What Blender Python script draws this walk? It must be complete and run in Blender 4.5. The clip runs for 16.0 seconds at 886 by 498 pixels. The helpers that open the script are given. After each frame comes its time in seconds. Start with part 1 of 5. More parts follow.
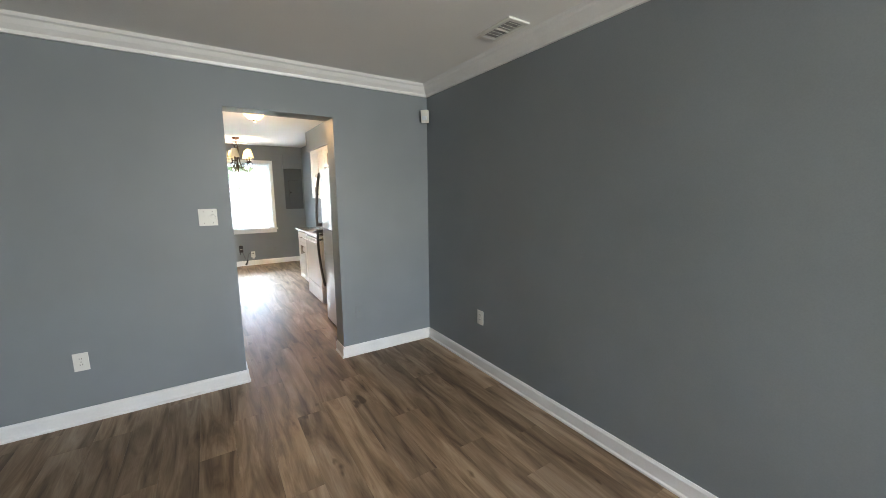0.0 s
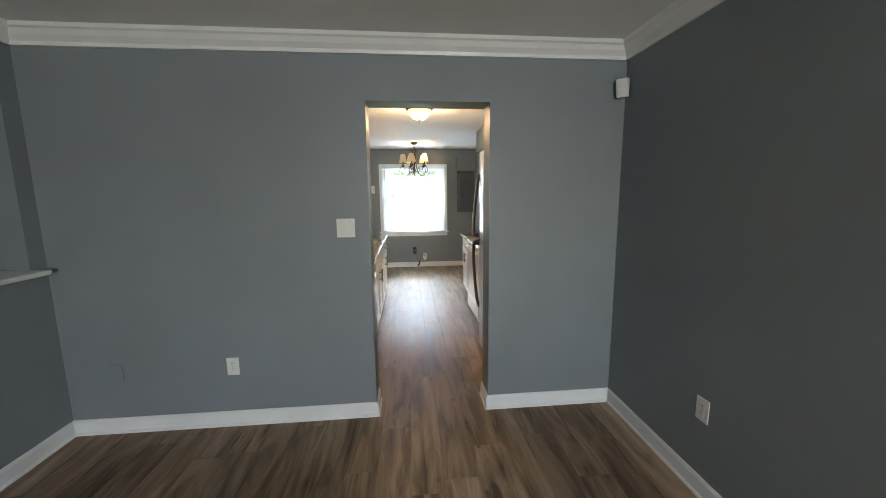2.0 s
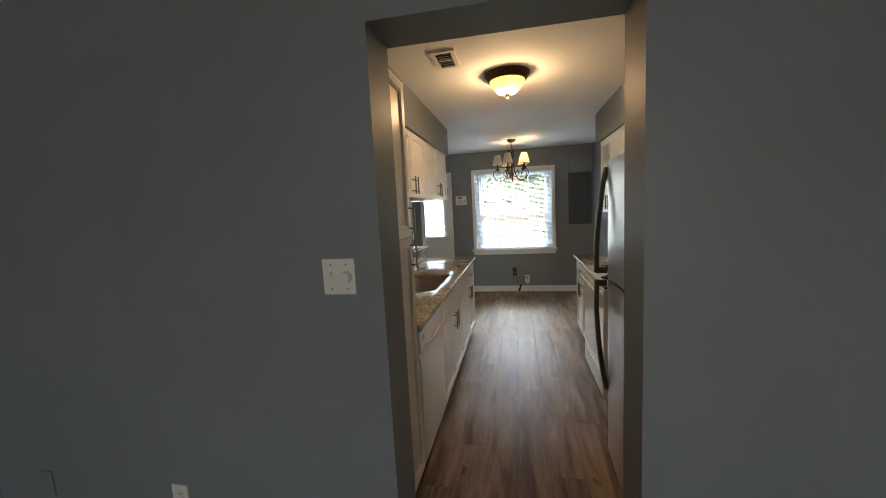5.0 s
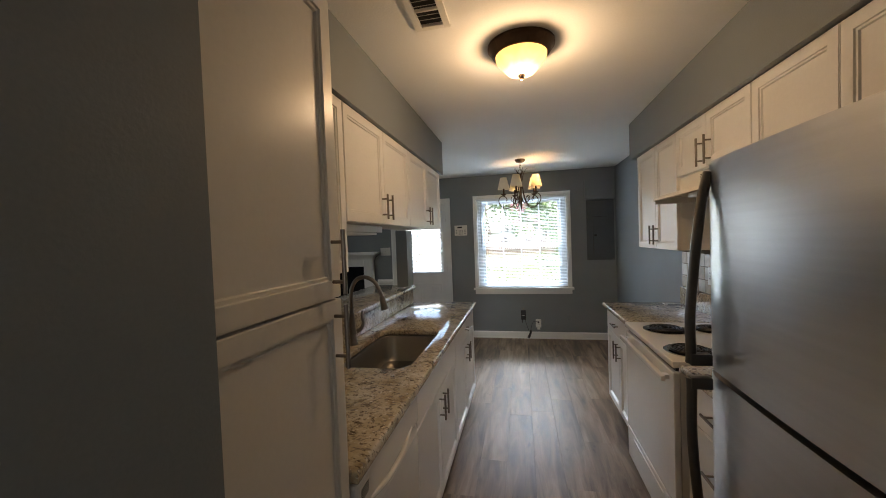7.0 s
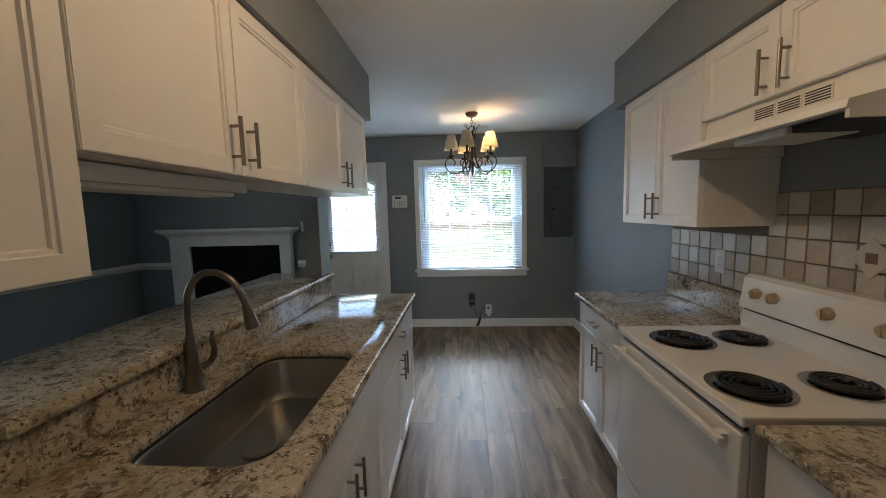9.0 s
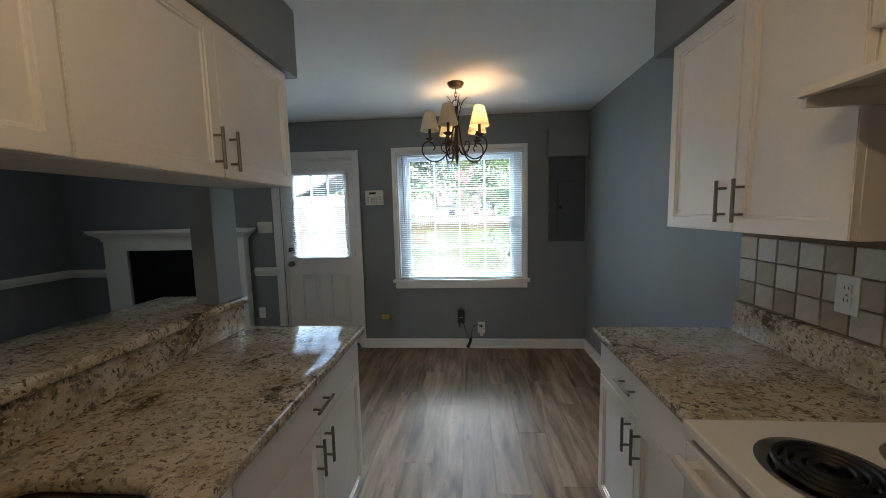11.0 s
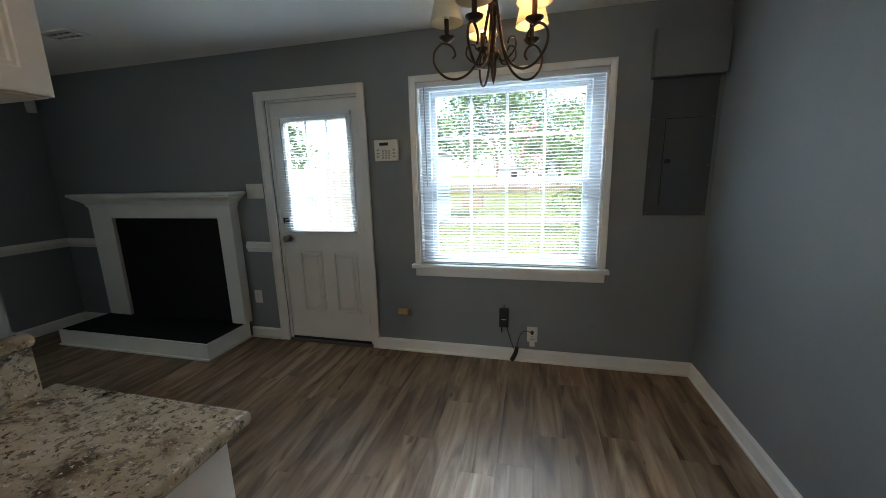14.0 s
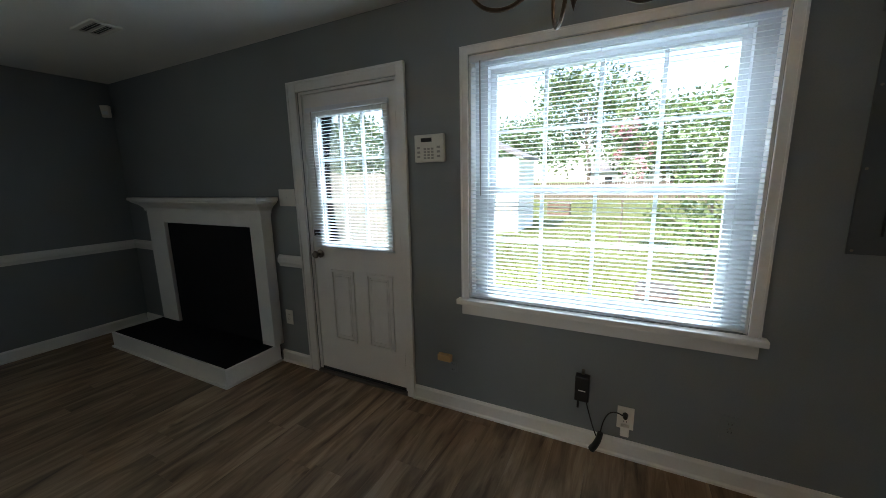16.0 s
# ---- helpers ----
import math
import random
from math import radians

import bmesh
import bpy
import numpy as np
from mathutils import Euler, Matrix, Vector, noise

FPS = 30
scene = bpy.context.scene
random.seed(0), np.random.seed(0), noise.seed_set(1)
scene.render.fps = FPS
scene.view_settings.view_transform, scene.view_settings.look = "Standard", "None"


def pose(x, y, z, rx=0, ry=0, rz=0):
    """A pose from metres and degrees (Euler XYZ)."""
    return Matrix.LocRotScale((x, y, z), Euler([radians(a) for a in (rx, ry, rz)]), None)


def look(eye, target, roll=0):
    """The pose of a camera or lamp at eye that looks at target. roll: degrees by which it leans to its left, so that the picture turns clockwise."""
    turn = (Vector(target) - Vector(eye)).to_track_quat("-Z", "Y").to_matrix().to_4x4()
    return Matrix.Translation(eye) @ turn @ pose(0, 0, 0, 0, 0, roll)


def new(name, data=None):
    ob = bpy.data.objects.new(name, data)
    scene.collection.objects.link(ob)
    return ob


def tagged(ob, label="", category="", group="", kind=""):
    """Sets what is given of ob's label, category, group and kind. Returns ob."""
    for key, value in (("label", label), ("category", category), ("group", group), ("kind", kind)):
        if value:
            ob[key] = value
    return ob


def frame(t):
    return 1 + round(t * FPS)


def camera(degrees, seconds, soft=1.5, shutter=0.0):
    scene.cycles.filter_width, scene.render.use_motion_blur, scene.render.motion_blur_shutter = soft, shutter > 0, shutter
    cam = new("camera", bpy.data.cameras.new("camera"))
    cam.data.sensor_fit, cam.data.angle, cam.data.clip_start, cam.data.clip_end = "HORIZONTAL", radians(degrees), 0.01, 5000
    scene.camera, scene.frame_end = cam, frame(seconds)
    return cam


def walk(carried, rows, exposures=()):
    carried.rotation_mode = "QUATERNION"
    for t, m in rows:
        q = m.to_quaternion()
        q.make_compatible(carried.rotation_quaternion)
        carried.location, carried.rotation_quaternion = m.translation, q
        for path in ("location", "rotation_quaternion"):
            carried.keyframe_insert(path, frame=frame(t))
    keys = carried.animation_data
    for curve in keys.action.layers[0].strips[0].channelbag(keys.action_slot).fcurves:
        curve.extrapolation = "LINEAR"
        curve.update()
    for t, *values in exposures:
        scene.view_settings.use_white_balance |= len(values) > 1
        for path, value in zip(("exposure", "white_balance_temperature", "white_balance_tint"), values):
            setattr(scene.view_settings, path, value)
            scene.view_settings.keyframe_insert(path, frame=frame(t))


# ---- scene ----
cam = camera(100.9, 16.0, soft=0.9)
PATH = [
    (0, (-0.154, 0.891, 1.466), (0.914, 2.555, 1.161), -0.4),
    (0.5, (-0.068, 1.119, 1.478), (0.817, 2.897, 1.239), -1.9),
    (1, (0.019, 1.281, 1.478), (0.694, 3.143, 1.201), -3.5),
    (1.5, (0.176, 1.452, 1.483), (0.524, 3.404, 1.222), -0.6),
    (2, (0.248, 1.625, 1.503), (0.432, 3.595, 1.212), -0.6),
    (2.5, (0.266, 1.861, 1.498), (0.432, 3.843, 1.29), -1.3),
    (3, (0.312, 2.052, 1.496), (0.408, 4.036, 1.259), -2.3),
    (3.5, (0.437, 2.251, 1.503), (0.326, 4.232, 1.25), 0.1),
    (4, (0.452, 2.443, 1.489), (0.257, 4.416, 1.225), -0.5),
    (4.5, (0.42, 2.705, 1.493), (0.153, 4.675, 1.28), -2.0),
    (4.7, (0.437, 2.783, 1.505), (0.088, 4.74, 1.283), -2.7),
    (6.8, (0.362, 3.711, 1.518), (-0.128, 5.647, 1.411), -2.9),
    (7, (0.363, 3.824, 1.518), (-0.055, 5.779, 1.462), -2.1),
    (7.5, (0.359, 4.075, 1.528), (-0.036, 6.036, 1.513), -0.3),
    (8, (0.322, 4.324, 1.514), (0.04, 6.303, 1.446), -1.0),
    (8.5, (0.284, 4.541, 1.504), (0.223, 6.536, 1.371), -1.8),
    (9, (0.29, 4.686, 1.487), (0.17, 6.672, 1.286), -1.5),
    (9.2, (0.306, 4.753, 1.494), (0.143, 6.739, 1.324), -0.8),
    (11.3, (0.473, 5.58, 1.475), (0.328, 7.562, 1.245), -1.4),
    (11.5, (0.442, 5.629, 1.471), (0.286, 7.607, 1.224), -1.4),
    (12, (0.429, 5.847, 1.462), (0.373, 7.832, 1.224), -1.3),
    (12.5, (0.421, 6.065, 1.471), (0.48, 8.045, 1.194), -2.0),
    (13, (0.46, 6.206, 1.468), (0.396, 8.185, 1.185), -2.5),
    (13.5, (0.546, 6.4, 1.467), (0.258, 8.349, 1.119), -1.5),
    (14, (0.562, 6.637, 1.438), (0.09, 8.539, 1.043), -1.5),
    (14.5, (0.51, 6.876, 1.442), (0.08, 8.799, 1.097), -2.0),
    (15, (0.521, 7.07, 1.448), (-0.127, 8.937, 1.141), -2.2),
    (15.5, (0.57, 7.237, 1.461), (-0.281, 9.02, 1.147), -1.0),
    (16, (0.525, 7.406, 1.443), (-0.368, 9.159, 1.08), -1.1),
]
EXPO = [(0.0, 5.2, 6600, 11), (1.0, 4.75, 6600, 10), (2.0, 4.65, 6600, 10), (3.0, 4.45, 6750, 11), (3.5, 4.3, 6850, 12), (4.7, 3.7, 7050, 13), (6.8, 3.5, 6800, 14), (8.0, 3.4, 6300, 13), (9.2, 3.4, 6050, 11), (11.3, 3.15, 6400, 10), (13.0, 3.25, 6400, 10), (14.5, 3.3, 6500, 10), (16.0, 2.95, 6550, 10)]
walk(cam, [(t, look(eye, target, roll)) for t, eye, target, roll in PATH], EXPO)

# ---- world, sun, large lights ----
world = bpy.data.worlds.new("world")
scene.world = world
world.use_nodes = True
wn = world.node_tree
sky = wn.nodes.new("ShaderNodeTexSky")
sky.sky_type, sky.sun_disc = "NISHITA", False
sky.sun_elevation, sky.sun_rotation = radians(52), radians(205)
wn.links.new(sky.outputs[0], wn.nodes["Background"].inputs[0])
wn.nodes["Background"].inputs[1].default_value = 0.08
sun = new("sun", bpy.data.lights.new("sun", "SUN"))
sun.data.energy, sun.data.angle, sun.data.color = 2.0, radians(0.5), (1, 0.95, 0.87)
sun.matrix_world = look((-5, -10.5, 15), (0, 0, 0))


def area_lamp(name, m, sx, sy, watts, colour):
    lamp = new(name, bpy.data.lights.new(name, "AREA"))
    lamp.data.shape, lamp.data.size, lamp.data.size_y = "RECTANGLE", sx, sy
    lamp.data.energy, lamp.data.color, lamp.matrix_world = watts, colour, m
    return lamp


def point_lamp(name, place, watts, radius, colour):
    lamp = new(name, bpy.data.lights.new(name, "POINT"))
    lamp.data.energy, lamp.data.shadow_soft_size, lamp.data.color = watts, radius, colour
    lamp.location = place
    return lamp


# daylight of the living room's front window, which lies behind the walk
area_lamp("front_window_light", look((0.9, -2.35, 1.5), (0.7, 0, 1.3)), 1.2, 1.3, 4.2, (0.92, 0.95, 0.95))
# added unseen lamp: boosts sky light through the dining window and back door's glass
area_lamp("garden_sky_fill", look((-0.3, 15.0, 7.2), (0.1, 9.3, 1.35)), 9.0, 5.5, 250, (0.76, 0.91, 1.0)).data.spread = radians(75)
# added fill lamp at an assumed side window of the family room, out of view
area_lamp("side_fill_light", look((-4.07, 6.1, 1.5), (0, 6.6, 1.3)), 1.9, 1.2, 0.75, (0.80, 0.93, 1.0))
WARM = (1.0, 0.62, 0.28)

# ---- materials ----


def mat(name, colour, rough=0.5, metal=0.0, var=0.08, scale=3.0, fine=60.0, bump=0.05, stretch=(1, 1, 1), per_object=0.0, spec=0.5):
    """Principled surface with broad and fine variation of its colour, and fine relief."""
    m = bpy.data.materials.new(name)
    m.use_nodes = True
    t = m.node_tree
    b = t.nodes["Principled BSDF"]
    b.inputs["Roughness"].default_value, b.inputs["Metallic"].default_value = rough, metal
    b.inputs["Specular IOR Level"].default_value = spec
    co = t.nodes.new("ShaderNodeTexCoord")
    mp = t.nodes.new("ShaderNodeMapping")
    mp.inputs["Scale"].default_value = stretch
    t.links.new(co.outputs["Object"], mp.inputs[0])
    last = None
    for sc, amount in ((scale, var), (fine, var * 0.6)):
        n = t.nodes.new("ShaderNodeTexNoise")
        n.inputs["Scale"].default_value, n.inputs["Detail"].default_value = sc, 4
        t.links.new(mp.outputs[0], n.inputs["Vector"])
        r = t.nodes.new("ShaderNodeMapRange")
        r.inputs[1].default_value, r.inputs[2].default_value = 0.25, 0.75
        r.inputs[3].default_value, r.inputs[4].default_value = 1 - amount, 1 + amount
        t.links.new(n.outputs[0], r.inputs[0])
        if last:
            mu = t.nodes.new("ShaderNodeMath")
            mu.operation = "MULTIPLY"
            t.links.new(last, mu.inputs[0]), t.links.new(r.outputs[0], mu.inputs[1])
            last = mu.outputs[0]
        else:
            last = r.outputs[0]
        relief = n.outputs[0]
    if per_object:
        oi = t.nodes.new("ShaderNodeObjectInfo")
        r = t.nodes.new("ShaderNodeMapRange")
        r.inputs[3].default_value, r.inputs[4].default_value = 1 - per_object, 1 + per_object
        t.links.new(oi.outputs["Random"], r.inputs[0])
        mu = t.nodes.new("ShaderNodeMath")
        mu.operation = "MULTIPLY"
        t.links.new(last, mu.inputs[0]), t.links.new(r.outputs[0], mu.inputs[1])
        last = mu.outputs[0]
    vm = t.nodes.new("ShaderNodeVectorMath")
    vm.operation = "SCALE"
    vm.inputs[0].default_value = colour
    t.links.new(last, vm.inputs["Scale"])
    t.links.new(vm.outputs[0], b.inputs["Base Color"])
    if bump:
        bn = t.nodes.new("ShaderNodeBump")
        bn.inputs["Strength"].default_value, bn.inputs["Distance"].default_value = bump, 0.004
        t.links.new(relief, bn.inputs["Height"])
        t.links.new(bn.outputs[0], b.inputs["Normal"])
    return m


def ramp(t, fac, stops):
    r = t.nodes.new("ShaderNodeValToRGB")
    while len(r.color_ramp.elements) < len(stops):
        r.color_ramp.elements.new(0.5)
    for e, (p, c) in zip(r.color_ramp.elements, stops):
        e.position, e.color = p, (*c, 1)
    t.links.new(fac, r.inputs[0])
    return r.outputs[0]


def mix(t, fac, a, b, mode="MIX"):
    n = t.nodes.new("ShaderNodeMix")
    n.data_type, n.blend_type = "RGBA", mode
    for sock, v in ((n.inputs[0], fac), (n.inputs[6], a), (n.inputs[7], b)):
        if isinstance(v, (int, float)):
            sock.default_value = v
        elif isinstance(v, tuple):
            sock.default_value = (*v, 1)
        else:
            t.links.new(v, sock)
    return n.outputs[2]


def noise_of(t, vec, scale, detail=4.0, rough=0.5, distortion=0.0):
    n = t.nodes.new("ShaderNodeTexNoise")
    n.inputs["Scale"].default_value, n.inputs["Detail"].default_value = scale, detail
    n.inputs["Roughness"].default_value, n.inputs["Distortion"].default_value = rough, distortion
    t.links.new(vec, n.inputs["Vector"])
    return n.outputs[0]


def mapped(t, scale=(1, 1, 1), shift=None):
    co = t.nodes.new("ShaderNodeTexCoord")
    mp = t.nodes.new("ShaderNodeMapping")
    mp.inputs["Scale"].default_value = scale
    t.links.new(co.outputs["Object"], mp.inputs[0])
    if shift:
        t.links.new(shift, mp.inputs["Location"])
    return mp.outputs[0]


def granite_material():
    m = bpy.data.materials.new("granite")
    m.use_nodes = True
    t = m.node_tree
    b = t.nodes["Principled BSDF"]
    v = mapped(t, (0.85, 1.0, 1.0))
    base = ramp(t, noise_of(t, v, 9, 5, 0.6), [(0.3, (0.27, 0.20, 0.12)), (0.42, (0.44, 0.38, 0.27)), (0.54, (0.54, 0.48, 0.37)), (0.75, (0.62, 0.58, 0.50))])
    fleck = ramp(t, noise_of(t, v, 66, 5, 0.62, 0.3), [(0.37, (0, 0, 0)), (0.43, (1, 1, 1))])
    c = mix(t, fleck, (0.12, 0.088, 0.06), base)
    grey = ramp(t, noise_of(t, v, 52, 5, 0.65, 0.5), [(0.54, (0, 0, 0)), (0.60, (1, 1, 1))])
    c = mix(t, grey, c, (0.24, 0.21, 0.18))
    cluster = ramp(t, noise_of(t, v, 5.5, 4, 0.7, 0.8), [(0.545, (0, 0, 0)), (0.64, (0.85, 0.85, 0.85))])
    fine = ramp(t, noise_of(t, v, 34, 4, 0.6, 0.4), [(0.44, (0, 0, 0)), (0.50, (1, 1, 1))])
    c = mix(t, mix(t, 1.0, cluster, fine, "MULTIPLY"), c, (0.06, 0.045, 0.032))
    pale = ramp(t, noise_of(t, v, 90, 3, 0.6), [(0.62, (0, 0, 0)), (0.67, (1, 1, 1))])
    c = mix(t, pale, c, (0.72, 0.68, 0.6))
    t.links.new(c, b.inputs["Base Color"])
    b.inputs["Roughness"].default_value = 0.09
    return m


def plank_material():
    m = bpy.data.materials.new("vinyl_plank")
    m.use_nodes = True
    t = m.node_tree
    b = t.nodes["Principled BSDF"]
    oi = t.nodes.new("ShaderNodeObjectInfo")
    cx = t.nodes.new("ShaderNodeCombineXYZ")
    mu = t.nodes.new("ShaderNodeMath")
    mu.operation = "MULTIPLY"
    mu.inputs[1].default_value = 37.0
    t.links.new(oi.outputs["Random"], mu.inputs[0])
    for i in range(3):
        t.links.new(mu.outputs[0], cx.inputs[i])
    v = mapped(t, (6.0, 0.75, 1.0), cx.outputs[0])
    grain = noise_of(t, v, 2.2, 7, 0.55, 0.8)
    c = ramp(t, grain, [(0.28, (0.074, 0.046, 0.027)), (0.45, (0.200, 0.136, 0.086)), (0.58, (0.305, 0.218, 0.145)), (0.75, (0.42, 0.325, 0.23))])
    v2 = mapped(t, (60.0, 2.0, 1.0), cx.outputs[0])
    fine = noise_of(t, v2, 3.0, 5, 0.6)
    c = mix(t, 0.32, c, ramp(t, fine, [(0.3, (0.5, 0.5, 0.5)), (0.7, (1.15, 1.15, 1.15))]), "MULTIPLY")
    v3 = mapped(t, (5.0, 2.0, 1.0), cx.outputs[0])
    knot = ramp(t, noise_of(t, v3, 2.4, 2, 0.5), [(0.24, (0.28, 0.24, 0.2)), (0.31, (1, 1, 1))])
    c = mix(t, 0.8, c, knot, "MULTIPLY")
    c = mix(t, 1.0, c, ramp(t, oi.outputs["Random"], [(0.0, (0.82, 0.80, 0.78)), (0.5, (1.0, 1.0, 1.0)), (1.0, (1.22, 1.20, 1.16))]), "MULTIPLY")
    t.links.new(c, b.inputs["Base Color"])
    b.inputs["Roughness"].default_value = 0.45
    b.inputs["Specular IOR Level"].default_value = 0.3
    bn = t.nodes.new("ShaderNodeBump")
    bn.inputs["Strength"].default_value, bn.inputs["Distance"].default_value = 0.12, 0.002
    t.links.new(fine, bn.inputs["Height"])
    t.links.new(bn.outputs[0], b.inputs["Normal"])
    return m


def glow(name, colour, strength):
    m = bpy.data.materials.new(name)
    m.use_nodes = True
    b = m.node_tree.nodes["Principled BSDF"]
    b.inputs["Base Color"].default_value = (0.8, 0.7, 0.5, 1)
    b.inputs["Emission Color"].default_value = (*colour, 1)
    b.inputs["Emission Strength"].default_value = strength
    return m


def glass_material():
    m = bpy.data.materials.new("window_glass")
    m.use_nodes = True
    t = m.node_tree
    t.nodes.remove(t.nodes["Principled BSDF"])
    tr, gl, mx = (t.nodes.new("ShaderNodeBsdf" + k) for k in ("Transparent", "Glossy", "Transparent"))
    gl.inputs["Roughness"].default_value = 0.02
    fr = t.nodes.new("ShaderNodeFresnel")
    fr.inputs[0].default_value = 1.45
    ms = t.nodes.new("ShaderNodeMixShader")
    t.links.new(fr.outputs[0], ms.inputs[0]), t.links.new(tr.outputs[0], ms.inputs[1]), t.links.new(gl.outputs[0], ms.inputs[2])
    t.links.new(ms.outputs[0], t.nodes["Material Output"].inputs[0])
    return m


def translucent(name, colour, amount, rough=0.8):
    m = bpy.data.materials.new(name)
    m.use_nodes = True
    t = m.node_tree
    b = t.nodes["Principled BSDF"]
    v = mapped(t)
    n = noise_of(t, v, 140, 3)
    c = mix(t, 0.25, colour, ramp(t, n, [(0.3, tuple(x * 0.8 for x in colour)), (0.7, colour)]))
    t.links.new(c, b.inputs["Base Color"])
    b.inputs["Roughness"].default_value = rough
    tl = t.nodes.new("ShaderNodeBsdfTranslucent")
    t.links.new(c, tl.inputs[0])
    ms = t.nodes.new("ShaderNodeMixShader")
    ms.inputs[0].default_value = amount
    t.links.new(b.outputs[0], ms.inputs[1]), t.links.new(tl.outputs[0], ms.inputs[2])
    t.links.new(ms.outputs[0], t.nodes["Material Output"].inputs[0])
    return m


WALL = mat("grey_wall_paint", (0.212, 0.236, 0.254), 0.5, var=0.07, scale=1.6, fine=180, bump=0.12)
CEIL = mat("ceiling_paint", (0.84, 0.84, 0.82), 0.8, var=0.03, scale=1.5, fine=120, bump=0.25)
TRIM = mat("white_trim_paint", (0.80, 0.80, 0.79), 0.35, var=0.04, scale=5, fine=90, bump=0.04)
CAB = mat("white_cabinet_paint", (0.82, 0.81, 0.79), 0.33, var=0.03, scale=4, fine=70, bump=0.03)
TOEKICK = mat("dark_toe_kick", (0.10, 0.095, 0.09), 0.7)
NICKEL = mat("brushed_nickel", (0.24, 0.215, 0.19), 0.32, 1.0, var=0.06, fine=200)
STEEL = mat("brushed_stainless_steel", (0.66, 0.67, 0.69), 0.28, 1.0, var=0.05, scale=2, fine=90, bump=0.05, stretch=(1, 1, 30))
SINKSTEEL = mat("sink_steel", (0.42, 0.40, 0.37), 0.3, 1.0, var=0.08, scale=5, fine=120, bump=0.03)
FRIDGESIDE = mat("dark_grey_fridge_side", (0.10, 0.105, 0.11), 0.45)
HANDLEDARK = mat("dark_metal_handle", (0.16, 0.155, 0.15), 0.3, 1.0)
BLACK = mat("black_plastic", (0.012, 0.012, 0.013), 0.4)
FIREBLACK = mat("flat_black_paint", (0.006, 0.006, 0.008), 0.75, var=0.2, scale=6, spec=0.2)
ENAMEL = mat("white_enamel", (0.80, 0.79, 0.76), 0.16, var=0.02, bump=0.0)
COIL = mat("black_burner_coil", (0.018, 0.017, 0.017), 0.42, 0.3)
CHROME = mat("drip_pan_chrome", (0.5, 0.49, 0.47), 0.2, 1.0)
KNOB = mat("tan_plastic_knob", (0.50, 0.40, 0.27), 0.4)
GRANITE = granite_material()
PLANK = plank_material()
SUBFLOOR = mat("dark_plank_joint", (0.035, 0.027, 0.021), 0.8)
TILE = mat("pale_ceramic_tile", (0.50, 0.465, 0.40), 0.28, var=0.10, scale=14, fine=70, bump=0.12, per_object=0.12)
TANTILE = mat("tan_ceramic_tile", (0.37, 0.305, 0.22), 0.3, var=0.12, scale=14, fine=70, bump=0.12, per_object=0.15)
GROUT = mat("brown_grout", (0.20, 0.155, 0.11), 0.85)
BRONZE = mat("oil_rubbed_bronze", (0.075, 0.05, 0.035), 0.38, 0.85, var=0.2, scale=20)
SHADE = translucent("cream_fabric_shade", (0.80, 0.73, 0.60), 0.5)
BULB = glow("lit_bulb", (1.0, 0.6, 0.25), 5)
BULB_OFF = mat("unlit_bulb", (0.75, 0.75, 0.72), 0.2)
PLATE = mat("white_plastic_plate", (0.76, 0.75, 0.71), 0.35, var=0.03)
PAINTEDPLATE = mat("painted_over_plate", (0.21, 0.233, 0.252), 0.5, var=0.04)
IVORY = mat("aged_ivory_plastic", (0.62, 0.42, 0.20), 0.4)
PANELGREY = mat("grey_panel_enamel", (0.072, 0.086, 0.097), 0.42, var=0.05)
VENTDARK = mat("vent_shadow", (0.04, 0.04, 0.04), 0.8)
SLAT = translucent("white_vinyl_slat", (0.76, 0.80, 0.84), 0.22, 0.5)
VINYL = mat("white_vinyl_frame", (0.74, 0.78, 0.83), 0.4, var=0.02)
KEYGREY = mat("grey_rubber_key", (0.36, 0.36, 0.35), 0.6)
GLASS = glass_material()
GRASS = mat("lawn", (0.095, 0.112, 0.024), 0.9, var=0.30, scale=0.9, fine=25, bump=0.4)
BLADE = mat("grass_blade", (0.105, 0.12, 0.026), 0.8, var=0.3, scale=1.0)
LEAF = mat("tree_leaf", (0.075, 0.12, 0.040), 0.6, var=0.45, scale=0.9, fine=4, bump=0)
LEAF2 = mat("shrub_leaf", (0.10, 0.15, 0.045), 0.55, var=0.45, scale=2, fine=9, bump=0)
PETAL = mat("pink_blossom", (0.62, 0.25, 0.30), 0.7, var=0.2)
BARK = mat("bark", (0.16, 0.125, 0.095), 0.9, var=0.3, scale=8, bump=0.5)
FENCE = mat("weathered_fence_wood", (0.36, 0.32, 0.27), 0.85, var=0.2, scale=6, stretch=(4, 4, 0.5), per_object=0.2)
DARKFENCE = mat("dark_fence_wood", (0.14, 0.11, 0.085), 0.9, var=0.2, per_object=0.2)
SIDING = mat("white_siding", (0.72, 0.73, 0.73), 0.6, var=0.05)
ROOF = mat("grey_shingle", (0.17, 0.165, 0.165), 0.9, var=0.2, scale=8)
TUB = mat("weathered_dark_tub", (0.09, 0.085, 0.08), 0.8, var=0.25, scale=9)
RUST = mat("rusty_metal", (0.16, 0.10, 0.075), 0.8, var=0.3)

# ---- building helpers ----
ORG = {}


def thing(name, place, label, category, group=""):
    ob = new(name)
    ob.empty_display_size = 0.1
    ob.location = place
    ORG[ob] = Vector(place)
    return tagged(ob, label, category, group)


